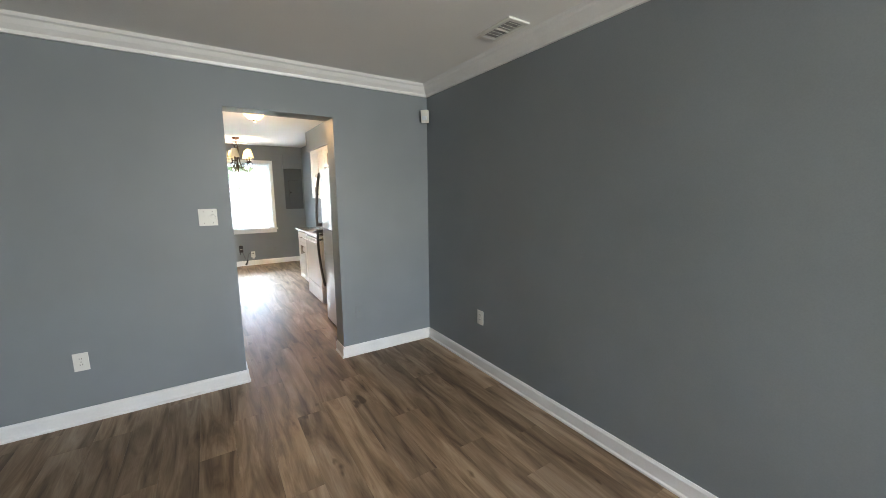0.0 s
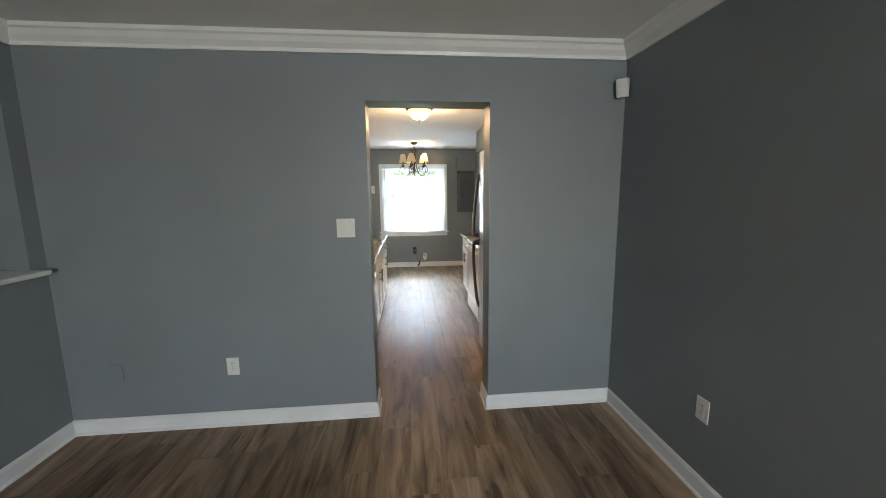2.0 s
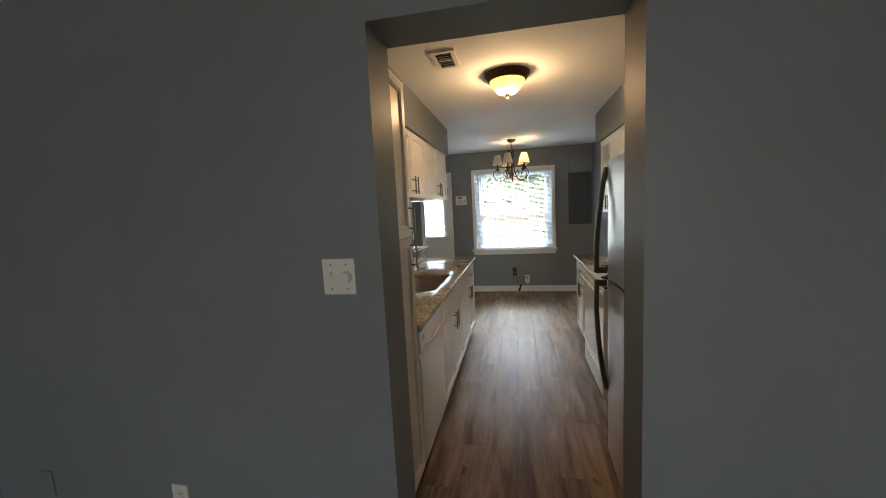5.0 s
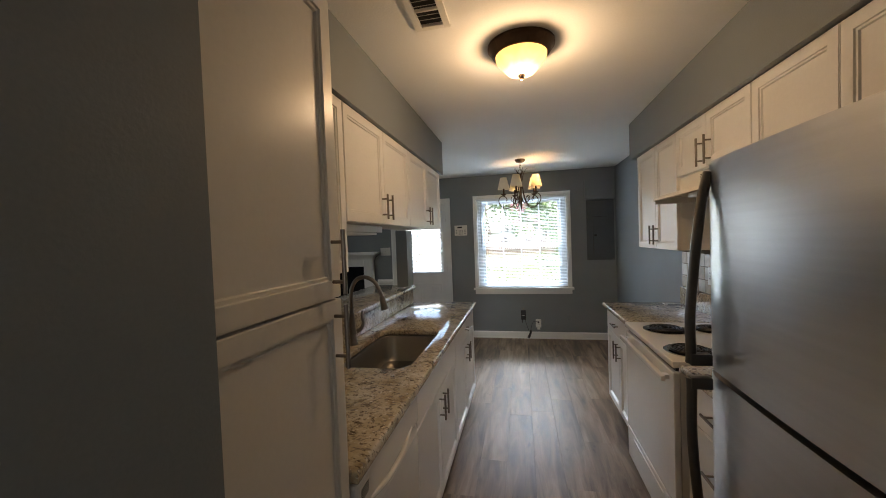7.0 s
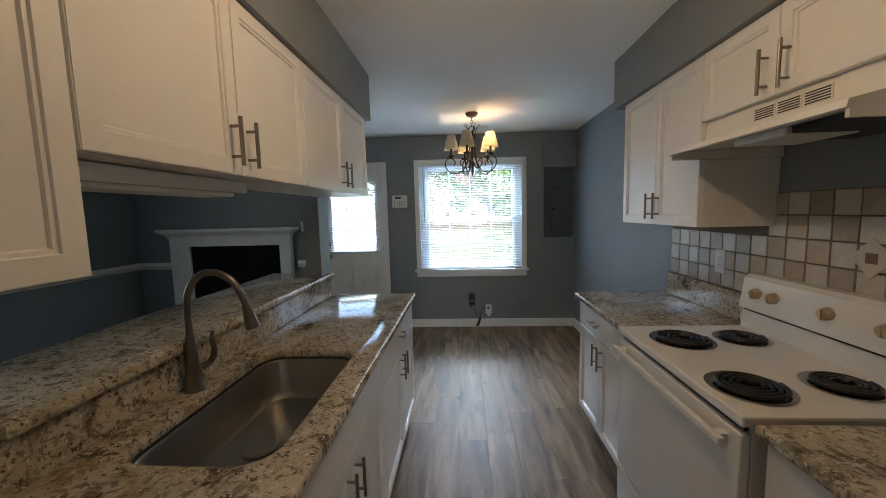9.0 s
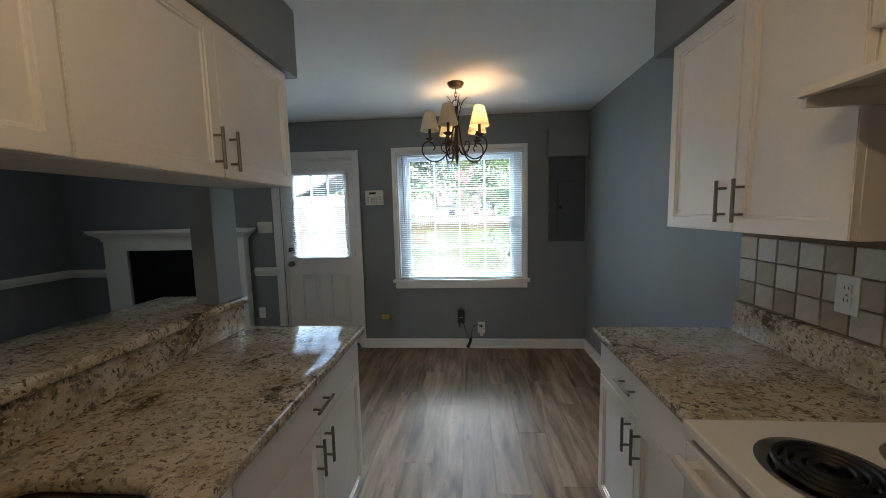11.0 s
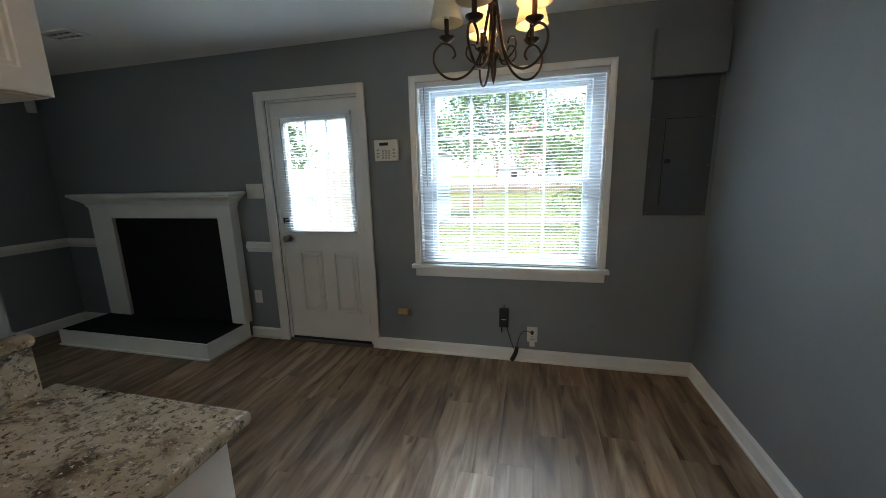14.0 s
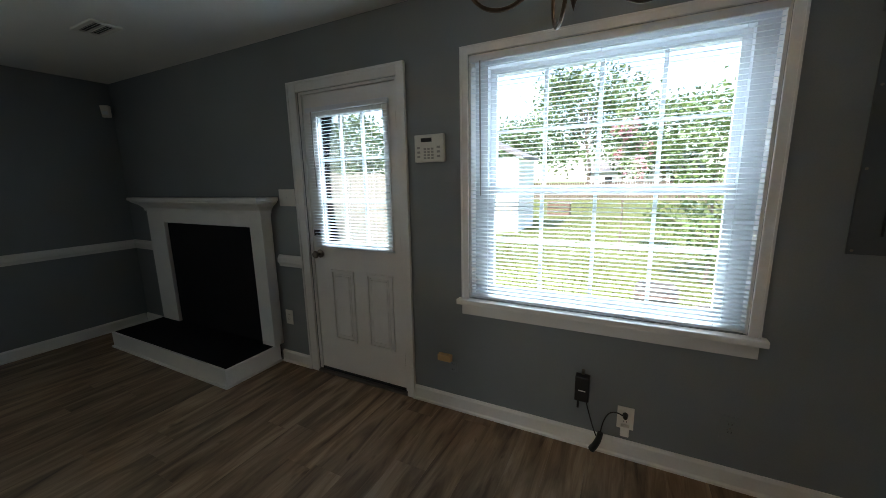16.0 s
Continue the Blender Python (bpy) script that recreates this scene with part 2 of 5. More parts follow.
def mesh_of(name, bm, material, org=Vector((0, 0, 0)), smooth=False):
    me = bpy.data.meshes.new(name)
    bmesh.ops.recalc_face_normals(bm, faces=bm.faces)
    if org.length > 0:
        bmesh.ops.translate(bm, verts=bm.verts, vec=-org)
    bm.to_mesh(me)
    bm.free()
    me.materials.append(material)
    if smooth:
        me.polygons.foreach_set("use_smooth", [True] * len(me.polygons))
        me.set_sharp_from_angle(angle=radians(40))
    return me


def part(name, bm, material, parent, label="", smooth=False):
    """One mesh, given in the world's metres, under a thing or under a part."""
    org = ORG[parent]
    ob = new(name, mesh_of(name, bm, material, org, smooth))
    ob.parent = parent
    ORG[ob] = org
    return tagged(ob, label)


def solid(name, bm, material, label, category, kind="", group="", base=None, smooth=False):
    """A thing of one mesh."""
    org = Vector(base) if base else Vector((0, 0, 0))
    ob = new(name, mesh_of(name, bm, material, org, smooth))
    ob.location = org
    ORG[ob] = org
    return tagged(ob, label, category, group, kind)


def box(x0, x1, y0, y1, z0, z1, bevel=0.0, bm=None):
    b = bmesh.new()
    bmesh.ops.create_cube(b, size=1)
    bmesh.ops.scale(b, verts=b.verts, vec=(abs(x1 - x0), abs(y1 - y0), abs(z1 - z0)))
    bmesh.ops.translate(b, verts=b.verts, vec=((x0 + x1) / 2, (y0 + y1) / 2, (z0 + z1) / 2))
    if bevel:
        bmesh.ops.bevel(b, geom=b.edges[:], offset=bevel, segments=2, affect="EDGES", profile=0.6)
    return join(bm, b)


def join(bm, b):
    if bm is None:
        return b
    tmp = bpy.data.meshes.new("tmp")
    b.to_mesh(tmp)
    b.free()
    bm.from_mesh(tmp)
    bpy.data.meshes.remove(tmp)
    return bm


def boxes(rows, bevel=0.0):
    bm = bmesh.new()
    for r in rows:
        box(*r, bevel=bevel, bm=bm)
    return bm


def rod(a, b, r0, r1=None, n=12, bm=None):
    """A round bar from a to b."""
    a, b = Vector(a), Vector(b)
    s = bmesh.new()
    d = b - a
    m = Matrix.Translation((a + b) / 2) @ d.to_track_quat("Z", "Y").to_matrix().to_4x4()
    bmesh.ops.create_cone(s, cap_ends=True, segments=n, radius1=r0, radius2=r0 if r1 is None else r1, depth=d.length, matrix=m)
    return join(bm, s)


def smooth_path(pts, steps=6):
    """Catmull-Rom points through the given ones."""
    p = [Vector(q) for q in pts]
    p = [2 * p[0] - p[1]] + p + [2 * p[-1] - p[-2]]
    out = []
    for i in range(1, len(p) - 2):
        for k in range(steps):
            u = k / steps
            out.append(0.5 * (2 * p[i] + (p[i + 1] - p[i - 1]) * u + (2 * p[i - 1] - 5 * p[i] + 4 * p[i + 1] - p[i + 2]) * u * u + (3 * p[i] - p[i - 1] - 3 * p[i + 1] + p[i + 2]) * u ** 3))
    return out + [p[-2]]


def tube(pts, r, n=8, r_end=None, bm=None):
    s = bmesh.new()
    rings, up = [], Vector((0.13, 0.31, 0.94))
    for i, q in enumerate(pts):
        d = (pts[min(i + 1, len(pts) - 1)] - pts[max(i - 1, 0)]).normalized()
        side = d.cross(up)
        side = side.normalized() if side.length > 1e-4 else Vector((1, 0, 0))
        up = side.cross(d).normalized()
        rr = r if r_end is None else r + (r_end - r) * i / (len(pts) - 1)
        rings.append([s.verts.new(q + rr * (math.cos(2 * math.pi * k / n) * side + math.sin(2 * math.pi * k / n) * up)) for k in range(n)])
    for a, b in zip(rings, rings[1:]):
        for k in range(n):
            s.faces.new((a[k], a[(k + 1) % n], b[(k + 1) % n], b[k]))
    s.faces.new(rings[0]), s.faces.new(rings[-1])
    return join(bm, s)


def turned(profile, centre, n=32, bm=None):
    """A surface turned round the upright axis through centre, from (radius, height) pairs."""
    s = bmesh.new()
    c = Vector(centre)
    rings = []
    for r, z in profile:
        if r < 1e-5:
            rings.append([s.verts.new(c + Vector((0, 0, z)))])
        else:
            rings.append([s.verts.new(c + Vector((r * math.cos(2 * math.pi * k / n), r * math.sin(2 * math.pi * k / n), z))) for k in range(n)])
    for a, b in zip(rings, rings[1:]):
        for k in range(n):
            va = [a[k % len(a)], a[(k + 1) % len(a)], b[(k + 1) % len(b)], b[k % len(b)]]
            va = list(dict.fromkeys(va))
            if len(va) > 2:
                s.faces.new(va)
    return join(bm, s)


def profile_run(profile, a, b, out, bm=None):
    """A moulding from a to b along a wall; profile in (out, up) from the line a-b."""
    a, b, out = Vector(a), Vector(b), Vector(out)
    s = bmesh.new()
    ends = [[s.verts.new(p + out * o + Vector((0, 0, u))) for o, u in profile] for p in (a, b)]
    n = len(profile)
    for k in range(n):
        s.faces.new((ends[0][k], ends[0][(k + 1) % n], ends[1][(k + 1) % n], ends[1][k]))
    s.faces.new(ends[0]), s.faces.new(ends[1])
    return join(bm, s)


def rrect(x0, x1, y0, y1, r, n=6):
    out = []
    for cx, cy, a0 in ((x1 - r, y1 - r, 0), (x0 + r, y1 - r, 90), (x0 + r, y0 + r, 180), (x1 - r, y0 + r, 270)):
        for k in range(n + 1):
            a = radians(a0 + 90 * k / n)
            out.append((cx + r * math.cos(a), cy + r * math.sin(a)))
    return out


def wall_along_x(name, y0, y1, x0, x1, z1, openings, label):
    """A wall that runs along x, with openings (x0, x1, z0, z1)."""
    rows, at = [], x0
    for a, b, c, d in sorted(openings):
        rows.append((at, a, y0, y1, 0, z1))
        if c > 0:
            rows.append((a, b, y0, y1, 0, c))
        rows.append((a, b, y0, y1, d, z1))
        at = b
    rows.append((at, x1, y0, y1, 0, z1))
    return solid(name, boxes(rows), WALL, label, "wall", "structure")


# ---- the large structure ----
XR, XL, YN, YS, H = 1.67, -4.1, 9.34, -2.4, 2.44
YA, YB = 4.0, 4.195
DW0, DW1, DWH = 0.0, 0.778, 2.08
solid("floor_slab", box(XL - 0.2, XR + 0.2, YS - 0.2, YN + 0.2, -0.15, -0.012), SUBFLOOR, "dark base under the wood-look plank floor", "floor", "structure")
solid("ceiling", box(XL - 0.2, XR + 0.2, YS - 0.2, YN + 0.2, H, H + 0.2), CEIL, "white painted plaster ceiling", "ceiling", "structure")
solid("wall_east", box(XR, XR + 0.16, YS, YN, 0, H), WALL, "grey painted plaster wall", "wall", "structure")
solid("wall_west", boxes([(XL - 0.16, XL, YS, 5.1, 0, H), (XL - 0.16, XL, 7.1, YN, 0, H), (XL - 0.16, XL, 5.1, 7.1, 0, 0.88), (XL - 0.16, XL, 5.1, 7.1, 2.13, H)]), WALL, "grey painted plaster wall", "wall", "structure")
wall_along_x("wall_north", YN, YN + 0.16, XL - 0.16, XR + 0.16, H, [(-1.56, -0.745, 0, 2.06), (-0.287, 1.022, 0.76, 2.096)], "grey painted wall with a back door and a window")
wall_along_x("wall_south", YS - 0.16, YS, XL - 0.16, XR + 0.16, H, [(0.3, 1.5, 0.85, 2.15)], "grey painted front wall with a wide window opening")
wall_along_x("wall_middle", YA, YB, XL, XR, H, [(DW0, DW1, 0, DWH)], "grey painted wall with a cased-less doorway to the kitchen")
# living room half wall towards the hall
solid("half_wall", boxes([(-2.06, -1.92, 3.90, YA, 0, H), (-2.06, -1.92, YS, 3.90, 0, 1.068), (-2.06, -1.92, YS, 3.90, 2.2, H)]), WALL, "grey half wall with an opening above its ledge", "wall", "structure")
solid("half_wall_ledge", boxes([(-2.12, -1.82, YS, 3.92, 1.07, 1.10)], 0.012), TRIM, "white rounded ledge board on the half wall", "ledge", "structure")
# wall and half wall between kitchen and family room
solid("wall_kitchen_west", boxes([(-0.82, -0.70, YB, 5.33, 0, H), (-0.82, -0.70, 5.33, 7.2, 0, 1.038)]), WALL, "grey wall behind the counter, half height under the bar", "wall", "structure")
solid("bar_post", box(-0.765, -0.66, 7.03, 7.195, 1.083, 1.605), WALL, "grey painted post between bar top and cabinets", "post", "structure")
solid("soffit_west", box(-0.82, -0.352, YB, 7.29, 2.133, H), WALL, "grey painted soffit above the wall cabinets", "soffit", "structure")
solid("soffit_east", box(1.30, XR, YB, 7.27, 2.133, H), WALL, "grey painted soffit above the wall cabinets", "soffit", "structure")

BASE = [(0, 0), (0.022, 0), (0.022, 0.012), (0.014, 0.02), (0.014, 0.085), (0.006, 0.1), (0, 0.1)]
CROWN = [(0, 0), (0.012, 0), (0.016, -0.0), (0.02, 0.02), (0.045, 0.045), (0.062, 0.07), (0.075, 0.078), (0.085, 0.096), (0, 0.096)]
RAIL = [(0, 0), (0.01, 0), (0.014, 0.02), (0.026, 0.035), (0.026, 0.06), (0.016, 0.075), (0.012, 0.09), (0, 0.09)]


def run(name, prof, z, runs, label):
    bm = bmesh.new()
    for (x0, y0), (x1, y1), out in runs:
        profile_run(prof, (x0, y0, z), (x1, y1, z), (*out, 0), bm)
    return solid(name, bm, TRIM, label, name, "structure")


run("baseboard", BASE, 0.0, [((-1.92, YA), (DW0, YA), (0, -1)), ((DW1, YA), (XR, YA), (0, -1)), ((XR, YS), (XR, YA - 0.022), (-1, 0)),
    ((-1.92, YS), (-1.92, YA - 0.022), (1, 0)), ((DW0, YA - 0.02), (DW0, YB), (1, 0)), ((DW1, YA - 0.02), (DW1, YB), (-1, 0)),
    ((-0.685, YN), (XR, YN), (0, -1)), ((XR, 7.24), (XR, YN - 0.022), (-1, 0)), ((-1.96, YN), (-1.645, YN), (0, -1)),
    ((XL, YN), (-3.72, YN), (0, -1)), ((XL, YB), (XL, YN - 0.022), (1, 0)), ((-0.82, YB), (-0.82, 7.2), (-1, 0)), ((XL, YB), (-0.85, YB), (0, 1))], "white painted baseboard with a rounded shoe")
run("crown_moulding", CROWN, H - 0.096, [((-1.92, YA), (XR, YA), (0, -1)), ((XR, YS), (XR, YA), (-1, 0)), ((-1.92, YS), (-1.92, YA), (1, 0)), ((-1.92, YS), (XR, YS), (0, 1))], "white painted crown moulding")
run("chair_rail", RAIL, 0.815, [((-1.90, YN), (-1.645, YN), (0, -1)), ((XL, YN), (-3.56, YN), (0, -1)), ((XL, YB), (XL, YN), (1, 0)), ((XL, YA), (-2.2, YA), (0, -1))], "white painted chair rail")

# ---- kitchen cabinets ----


def bar_pull(parent, x, s, y, z, length, upright):
    """A bar pull on a front whose face is at x and which faces s along x."""
    xo = x + s * 0.032
    h = length / 2
    d = (0, 0, 1) if upright else (0, 1, 0)
    c = Vector((xo, y, z))
    bm = rod(c - h * Vector(d), c + h * Vector(d), 0.0058)
    for k in (-0.62, 0.62):
        p = c + k * h * Vector(d)
        rod((x - s * 0.001, p.y, p.z), p, 0.0045, n=8, bm=bm)
    return part("handle", bm, NICKEL, parent, "brushed nickel bar pull", True)


def front(parent, name, x, s, y0, y1, z0, z1, pull=None, flat=False, label=""):
    """A door or drawer front, 20 mm thick, with a frame, beading and a recessed panel."""
    g = 0.0015
    y0, y1, z0, z1 = y0 + g, y1 - g, z0 + g, z1 - g
    xf, w = x + s * 0.02, 0.062
    bm = box(x, xf, y0, y1, z0, z1)
    if not flat:
        bm.faces.ensure_lookup_table()
        face = max(bm.faces, key=lambda q: s * q.calc_center_median().x)
        for thick, depth in ((w, 0.0), (0.003, -0.005), (0.010, 0.0), (0.004, -0.006)):
            bmesh.ops.inset_region(bm, faces=[face], thickness=thick, depth=depth)
    outer = [e for e in bm.edges if all(abs(v.co.x - xf) < 1e-5 and (min(abs(v.co.y - y0), abs(v.co.y - y1)) < 1e-5 or min(abs(v.co.z - z0), abs(v.co.z - z1)) < 1e-5) for v in e.verts) and len(e.link_faces) == 2 and e.calc_face_angle(0) > 1]
    bmesh.ops.bevel(bm, geom=outer, offset=0.0022, segments=2, affect="EDGES")
    d = part(name, bm, CAB, parent, label)
    if pull:
        bar_pull(d, xf, s, *pull)
    return d


def cabinet(label, xb, xf, y0, y1, z0, z1, fronts, toe=False, group="kitchen cabinets", category="cabinet", name="cabinet", body_top=None):
    """A cabinet unit from its back xb to the plane xf behind its fronts."""
    s = 1 if xf > xb else -1
    c = thing(name, ((xb + xf) / 2, (y0 + y1) / 2, z0), label, category, group)
    if toe:
        part("body", box(xb, xf, y0, y1, z0 + 0.1, body_top or z1, 0.001), CAB, c)
        if body_top:
            part("face_rail", box(xf - s * 0.02, xf, y0, y1, body_top, z1), CAB, c)
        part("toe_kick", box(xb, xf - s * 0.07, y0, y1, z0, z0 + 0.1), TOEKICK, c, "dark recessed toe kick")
    else:
        part("body", box(xb, xf, y0, y1, z0, z1, 0.001), CAB, c)
    for kind, a, b, lo, hi, pull, flat in fronts:
        front(c, kind, xf + s * 0.0005, s, a, b, lo, hi, pull, flat)
    return c


P = 0.138
XW = -0.698
# west side
XF = -0.118
cabinet("tall white pantry cabinet with two stacked doors", XW, XF, YB + 0.012, 4.695, 0, 2.131,
        [("door", YB + 0.012, 4.695, 0.11, 1.375, (4.655, 1.285, 0.16, True), False), ("door", YB + 0.012, 4.695, 1.378, 2.131, (4.655, 1.47, 0.16, True), False)], True, name="pantry_cabinet", category="pantry")
cabinet("white sink base cabinet with two doors", XW, XF, 5.315, 6.255, 0, 0.868,
        [("false_front", 5.315, 6.255, 0.70, 0.868, None, True), ("door", 5.315, 5.785, 0.11, 0.698, (5.745, 0.60, P, True), False), ("door", 5.785, 6.255, 0.11, 0.698, (5.825, 0.60, P, True), False)], True, name="base_cabinet", body_top=0.66)
cabinet("white base cabinet with a drawer over two doors", XW, XF, 6.257, 7.225, 0, 0.868,
        [("drawer", 6.257, 7.225, 0.70, 0.868, (6.74, 0.785, P, False), True), ("door", 6.257, 6.74, 0.11, 0.698, (6.70, 0.60, P, True), False), ("door", 6.74, 7.225, 0.11, 0.698, (6.78, 0.60, P, True), False)], True, name="base_cabinet")
XU = -0.395
cabinet("white wall cabinet hanging low beside the pantry", XW, XU, 4.70, 5.296, 1.388, 2.131,
        [("door", 4.70, 4.998, 1.388, 2.131, (4.965, 1.465, P, True), False), ("door", 4.998, 5.296, 1.388, 2.131, (5.035, 1.465, P, True), False)], name="wall_cabinet")
for a, b in ((5.30, 6.236), (6.239, 7.215)):
    m_ = (a + b) / 2
    cabinet("short white wall cabinet hanging above the bar", XW, XU, a, b, 1.61, 2.131,
            [("door", a, m_, 1.61, 2.131, (m_ - 0.04, 1.705, P, True), False), ("door", m_, b, 1.61, 2.131, (m_ + 0.04, 1.705, P, True), False)], name="wall_cabinet")
# east side
XE, XG = XR - 0.002, 1.098
cabinet("white base cabinet with a drawer over two doors", XE, XG, 6.468, 7.215, 0, 0.868,
        [("drawer", 6.468, 7.215, 0.70, 0.868, (6.90, 0.785, P, False), True), ("door", 6.468, 6.84, 0.11, 0.698, (6.80, 0.60, P, True), False), ("door", 6.84, 7.215, 0.11, 0.698, (6.88, 0.60, P, True), False)], True, name="base_cabinet")
cabinet("narrow white base cabinet with three drawers", XE, XG, 5.13, 5.645, 0, 0.868,
        [("drawer", 5.13, 5.645, 0.68, 0.868, (5.39, 0.775, 0.12, False), True), ("drawer", 5.13, 5.645, 0.40, 0.678, (5.39, 0.54, 0.12, False), True), ("drawer", 5.13, 5.645, 0.11, 0.398, (5.39, 0.25, 0.12, False), True)], True, name="base_cabinet")
XV = 1.348
cabinet("white wall cabinet with two doors", XE, XV, 6.388, 7.16, 1.388, 2.131,
        [("door", 6.388, 6.76, 1.388, 2.131, (6.72, 1.49, P, True), False), ("door", 6.76, 7.16, 1.388, 2.131, (6.80, 1.49, P, True), False)], name="wall_cabinet")
cabinet("short white wall cabinet above the range hood", XE, XV, 5.622, 6.386, 1.845, 2.131,
        [("door", 5.622, 6.004, 1.845, 2.131, (5.96, 1.93, 0.15, True), False), ("door", 6.004, 6.386, 1.845, 2.131, (6.045, 1.93, 0.15, True), False)], name="wall_cabinet")
cabinet("white wall cabinet with one door beside the hood", XE, XV, 5.185, 5.620, 1.388, 2.131,
        [("door", 5.185, 5.620, 1.388, 2.131, (5.58, 1.49, P, True), False)], name="wall_cabinet")
cabinet("short white wall cabinet above the fridge", XE, XV, 4.75, 5.183, 1.80, 2.131,
        [("door", 4.75, 5.183, 1.80, 2.131, None, False)], name="wall_cabinet")
cabinet("short white wall cabinet above the fridge", XE, XV, YB + 0.01, 4.748, 1.80, 2.131,
        [("door", YB + 0.01, 4.748, 1.80, 2.131, None, False)], name="wall_cabinet")


# ---- granite ----
def slab(name, outline, hole, z0, z1, label, category, round_off=0.013):
    """A stone slab with rounded edges round its outline, and a hole."""
    bm = bmesh.new()
    edges = []
    for loop in (outline, hole):
        vs = [bm.verts.new((x, y, z1)) for x, y in loop]
        edges += [bm.edges.new((a, b)) for a, b in zip(vs, vs[1:] + vs[:1])]
    bmesh.ops.triangle_fill(bm, edges=edges, use_beauty=True)
    got = bmesh.ops.extrude_face_region(bm, geom=bm.faces[:])
    bmesh.ops.translate(bm, verts=[v for v in got["geom"] if isinstance(v, bmesh.types.BMVert)], vec=(0, 0, z0 - z1))
    bmesh.ops.recalc_face_normals(bm, faces=bm.faces)
    rim = [e for e in bm.edges if len(e.link_faces) == 2 and e.calc_face_angle(0) > 1.2 and abs(e.verts[0].co.z - e.verts[1].co.z) < 1e-4]
    bmesh.ops.bevel(bm, geom=rim, offset=round_off, segments=3, affect="EDGES", profile=0.5)
    return solid(name, bm, GRANITE, label, category, base=(sum(p[0] for p in outline) / len(outline), sum(p[1] for p in outline) / len(outline), z0), smooth=True)


SINK = rrect(-0.575, -0.185, 5.46, 6.185, 0.09)
slab("countertop", [(-0.699, 4.70), (-0.075, 4.70), (-0.075, 7.275), (-0.699, 7.275)], SINK, 0.870, 0.91, "beige and brown speckled granite countertop with undermount sink cutout", "countertop")
slab("countertop", [(1.05, 6.466), (1.668, 6.466), (1.668, 7.255), (1.05, 7.255)], [], 0.870, 0.91, "beige and brown speckled granite countertop beside the range", "countertop")
slab("countertop", [(1.05, 5.127), (1.668, 5.127), (1.668, 5.650), (1.05, 5.650)], [], 0.870, 0.91, "short speckled granite countertop between fridge and range", "countertop")
slab("bar_top", [(-1.10, 5.335), (-0.648, 5.335), (-0.648, 7.225), (-1.10, 7.225)], [], 1.040, 1.08, "raised speckled granite bar top with a rounded edge", "bar top", 0.015)
solid("granite_backsplash", box(-0.698, -0.676, 4.70, 7.23, 0.911, 1.038, 0.002), GRANITE, "speckled granite upstand below the bar top", "backsplash", base=(-0.687, 6, 0.911))
solid("granite_backsplash", box(1.642, 1.668, 6.47, 7.19, 0.911, 1.049, 0.002), GRANITE, "low speckled granite upstand behind the counter", "backsplash", base=(1.66, 6.7, 0.911))
solid("granite_backsplash", box(1.642, 1.668, 5.13, 5.645, 0.911, 1.049, 0.002), GRANITE, "low speckled granite upstand behind the counter", "backsplash", base=(1.66, 5.4, 0.911))


def sink():
    s = thing("sink", (-0.38, 5.82, 0.72), "undermount stainless steel single bowl sink", "sink")
    bm = bmesh.new()
    rings = []
    for inset, z, r in ((-0.012, 0.868, 0.1), (0.002, 0.868, 0.09), (0.006, 0.86, 0.088), (0.012, 0.73, 0.085), (0.03, 0.705, 0.07), (0.06, 0.70, 0.05)):
        rings.append([bm.verts.new((x, y, z)) for x, y in rrect(-0.575 + inset, -0.185 - inset, 5.46 + inset, 6.185 - inset, r)])
    for a, b in zip(rings, rings[1:]):
        n = len(a)
        for k in range(n):
            bm.faces.new((a[k], a[(k + 1) % n], b[(k + 1) % n], b[k]))
    bm.faces.new(rings[-1])
    part("bowl", bm, SINKSTEEL, s, "", True)
    part("drain", turned([(0.0, 0.008), (0.03, 0.008), (0.04, 0.012), (0.055, 0.012), (0.057, 0.006), (0.0, 0.002)], (-0.42, 5.82, 0.699)), SINKSTEEL, s, "round chrome drain", True)


sink()


def faucet():
    f = thing("faucet", (-0.632, 5.82, 0.91), "brushed nickel gooseneck pull-down kitchen faucet", "faucet")
    part("base", turned([(0.0, 0), (0.031, 0), (0.031, 0.008), (0.026, 0.016), (0.023, 0.06), (0.020, 0.13), (0.0145, 0.19), (0.0, 0.19)], (-0.632, 5.82, 0.91)), NICKEL, f, "", True)
    neck = smooth_path([(-0.632, 5.82, 1.08), (-0.632, 5.82, 1.19), (-0.623, 5.822, 1.25), (-0.592, 5.829, 1.297), (-0.543, 5.839, 1.307), (-0.494, 5.849, 1.28), (-0.466, 5.855, 1.23), (-0.454, 5.858, 1.19)], 6)
    part("neck", tube(neck, 0.0118, 14), NICKEL, f, "", True)
    part("spray_head", rod((-0.454, 5.858, 1.192), (-0.438, 5.862, 1.112), 0.0145, 0.023, 18), NICKEL, f, "flared spray head", True)
    lever = smooth_path([(-0.612, 5.835, 0.985), (-0.592, 5.85, 0.995), (-0.578, 5.857, 1.03), (-0.585, 5.857, 1.075), (-0.58, 5.86, 1.105)], 5)
    part("lever", tube(lever, 0.013, 10, 0.006), NICKEL, f, "curved lever handle", True)


faucet()


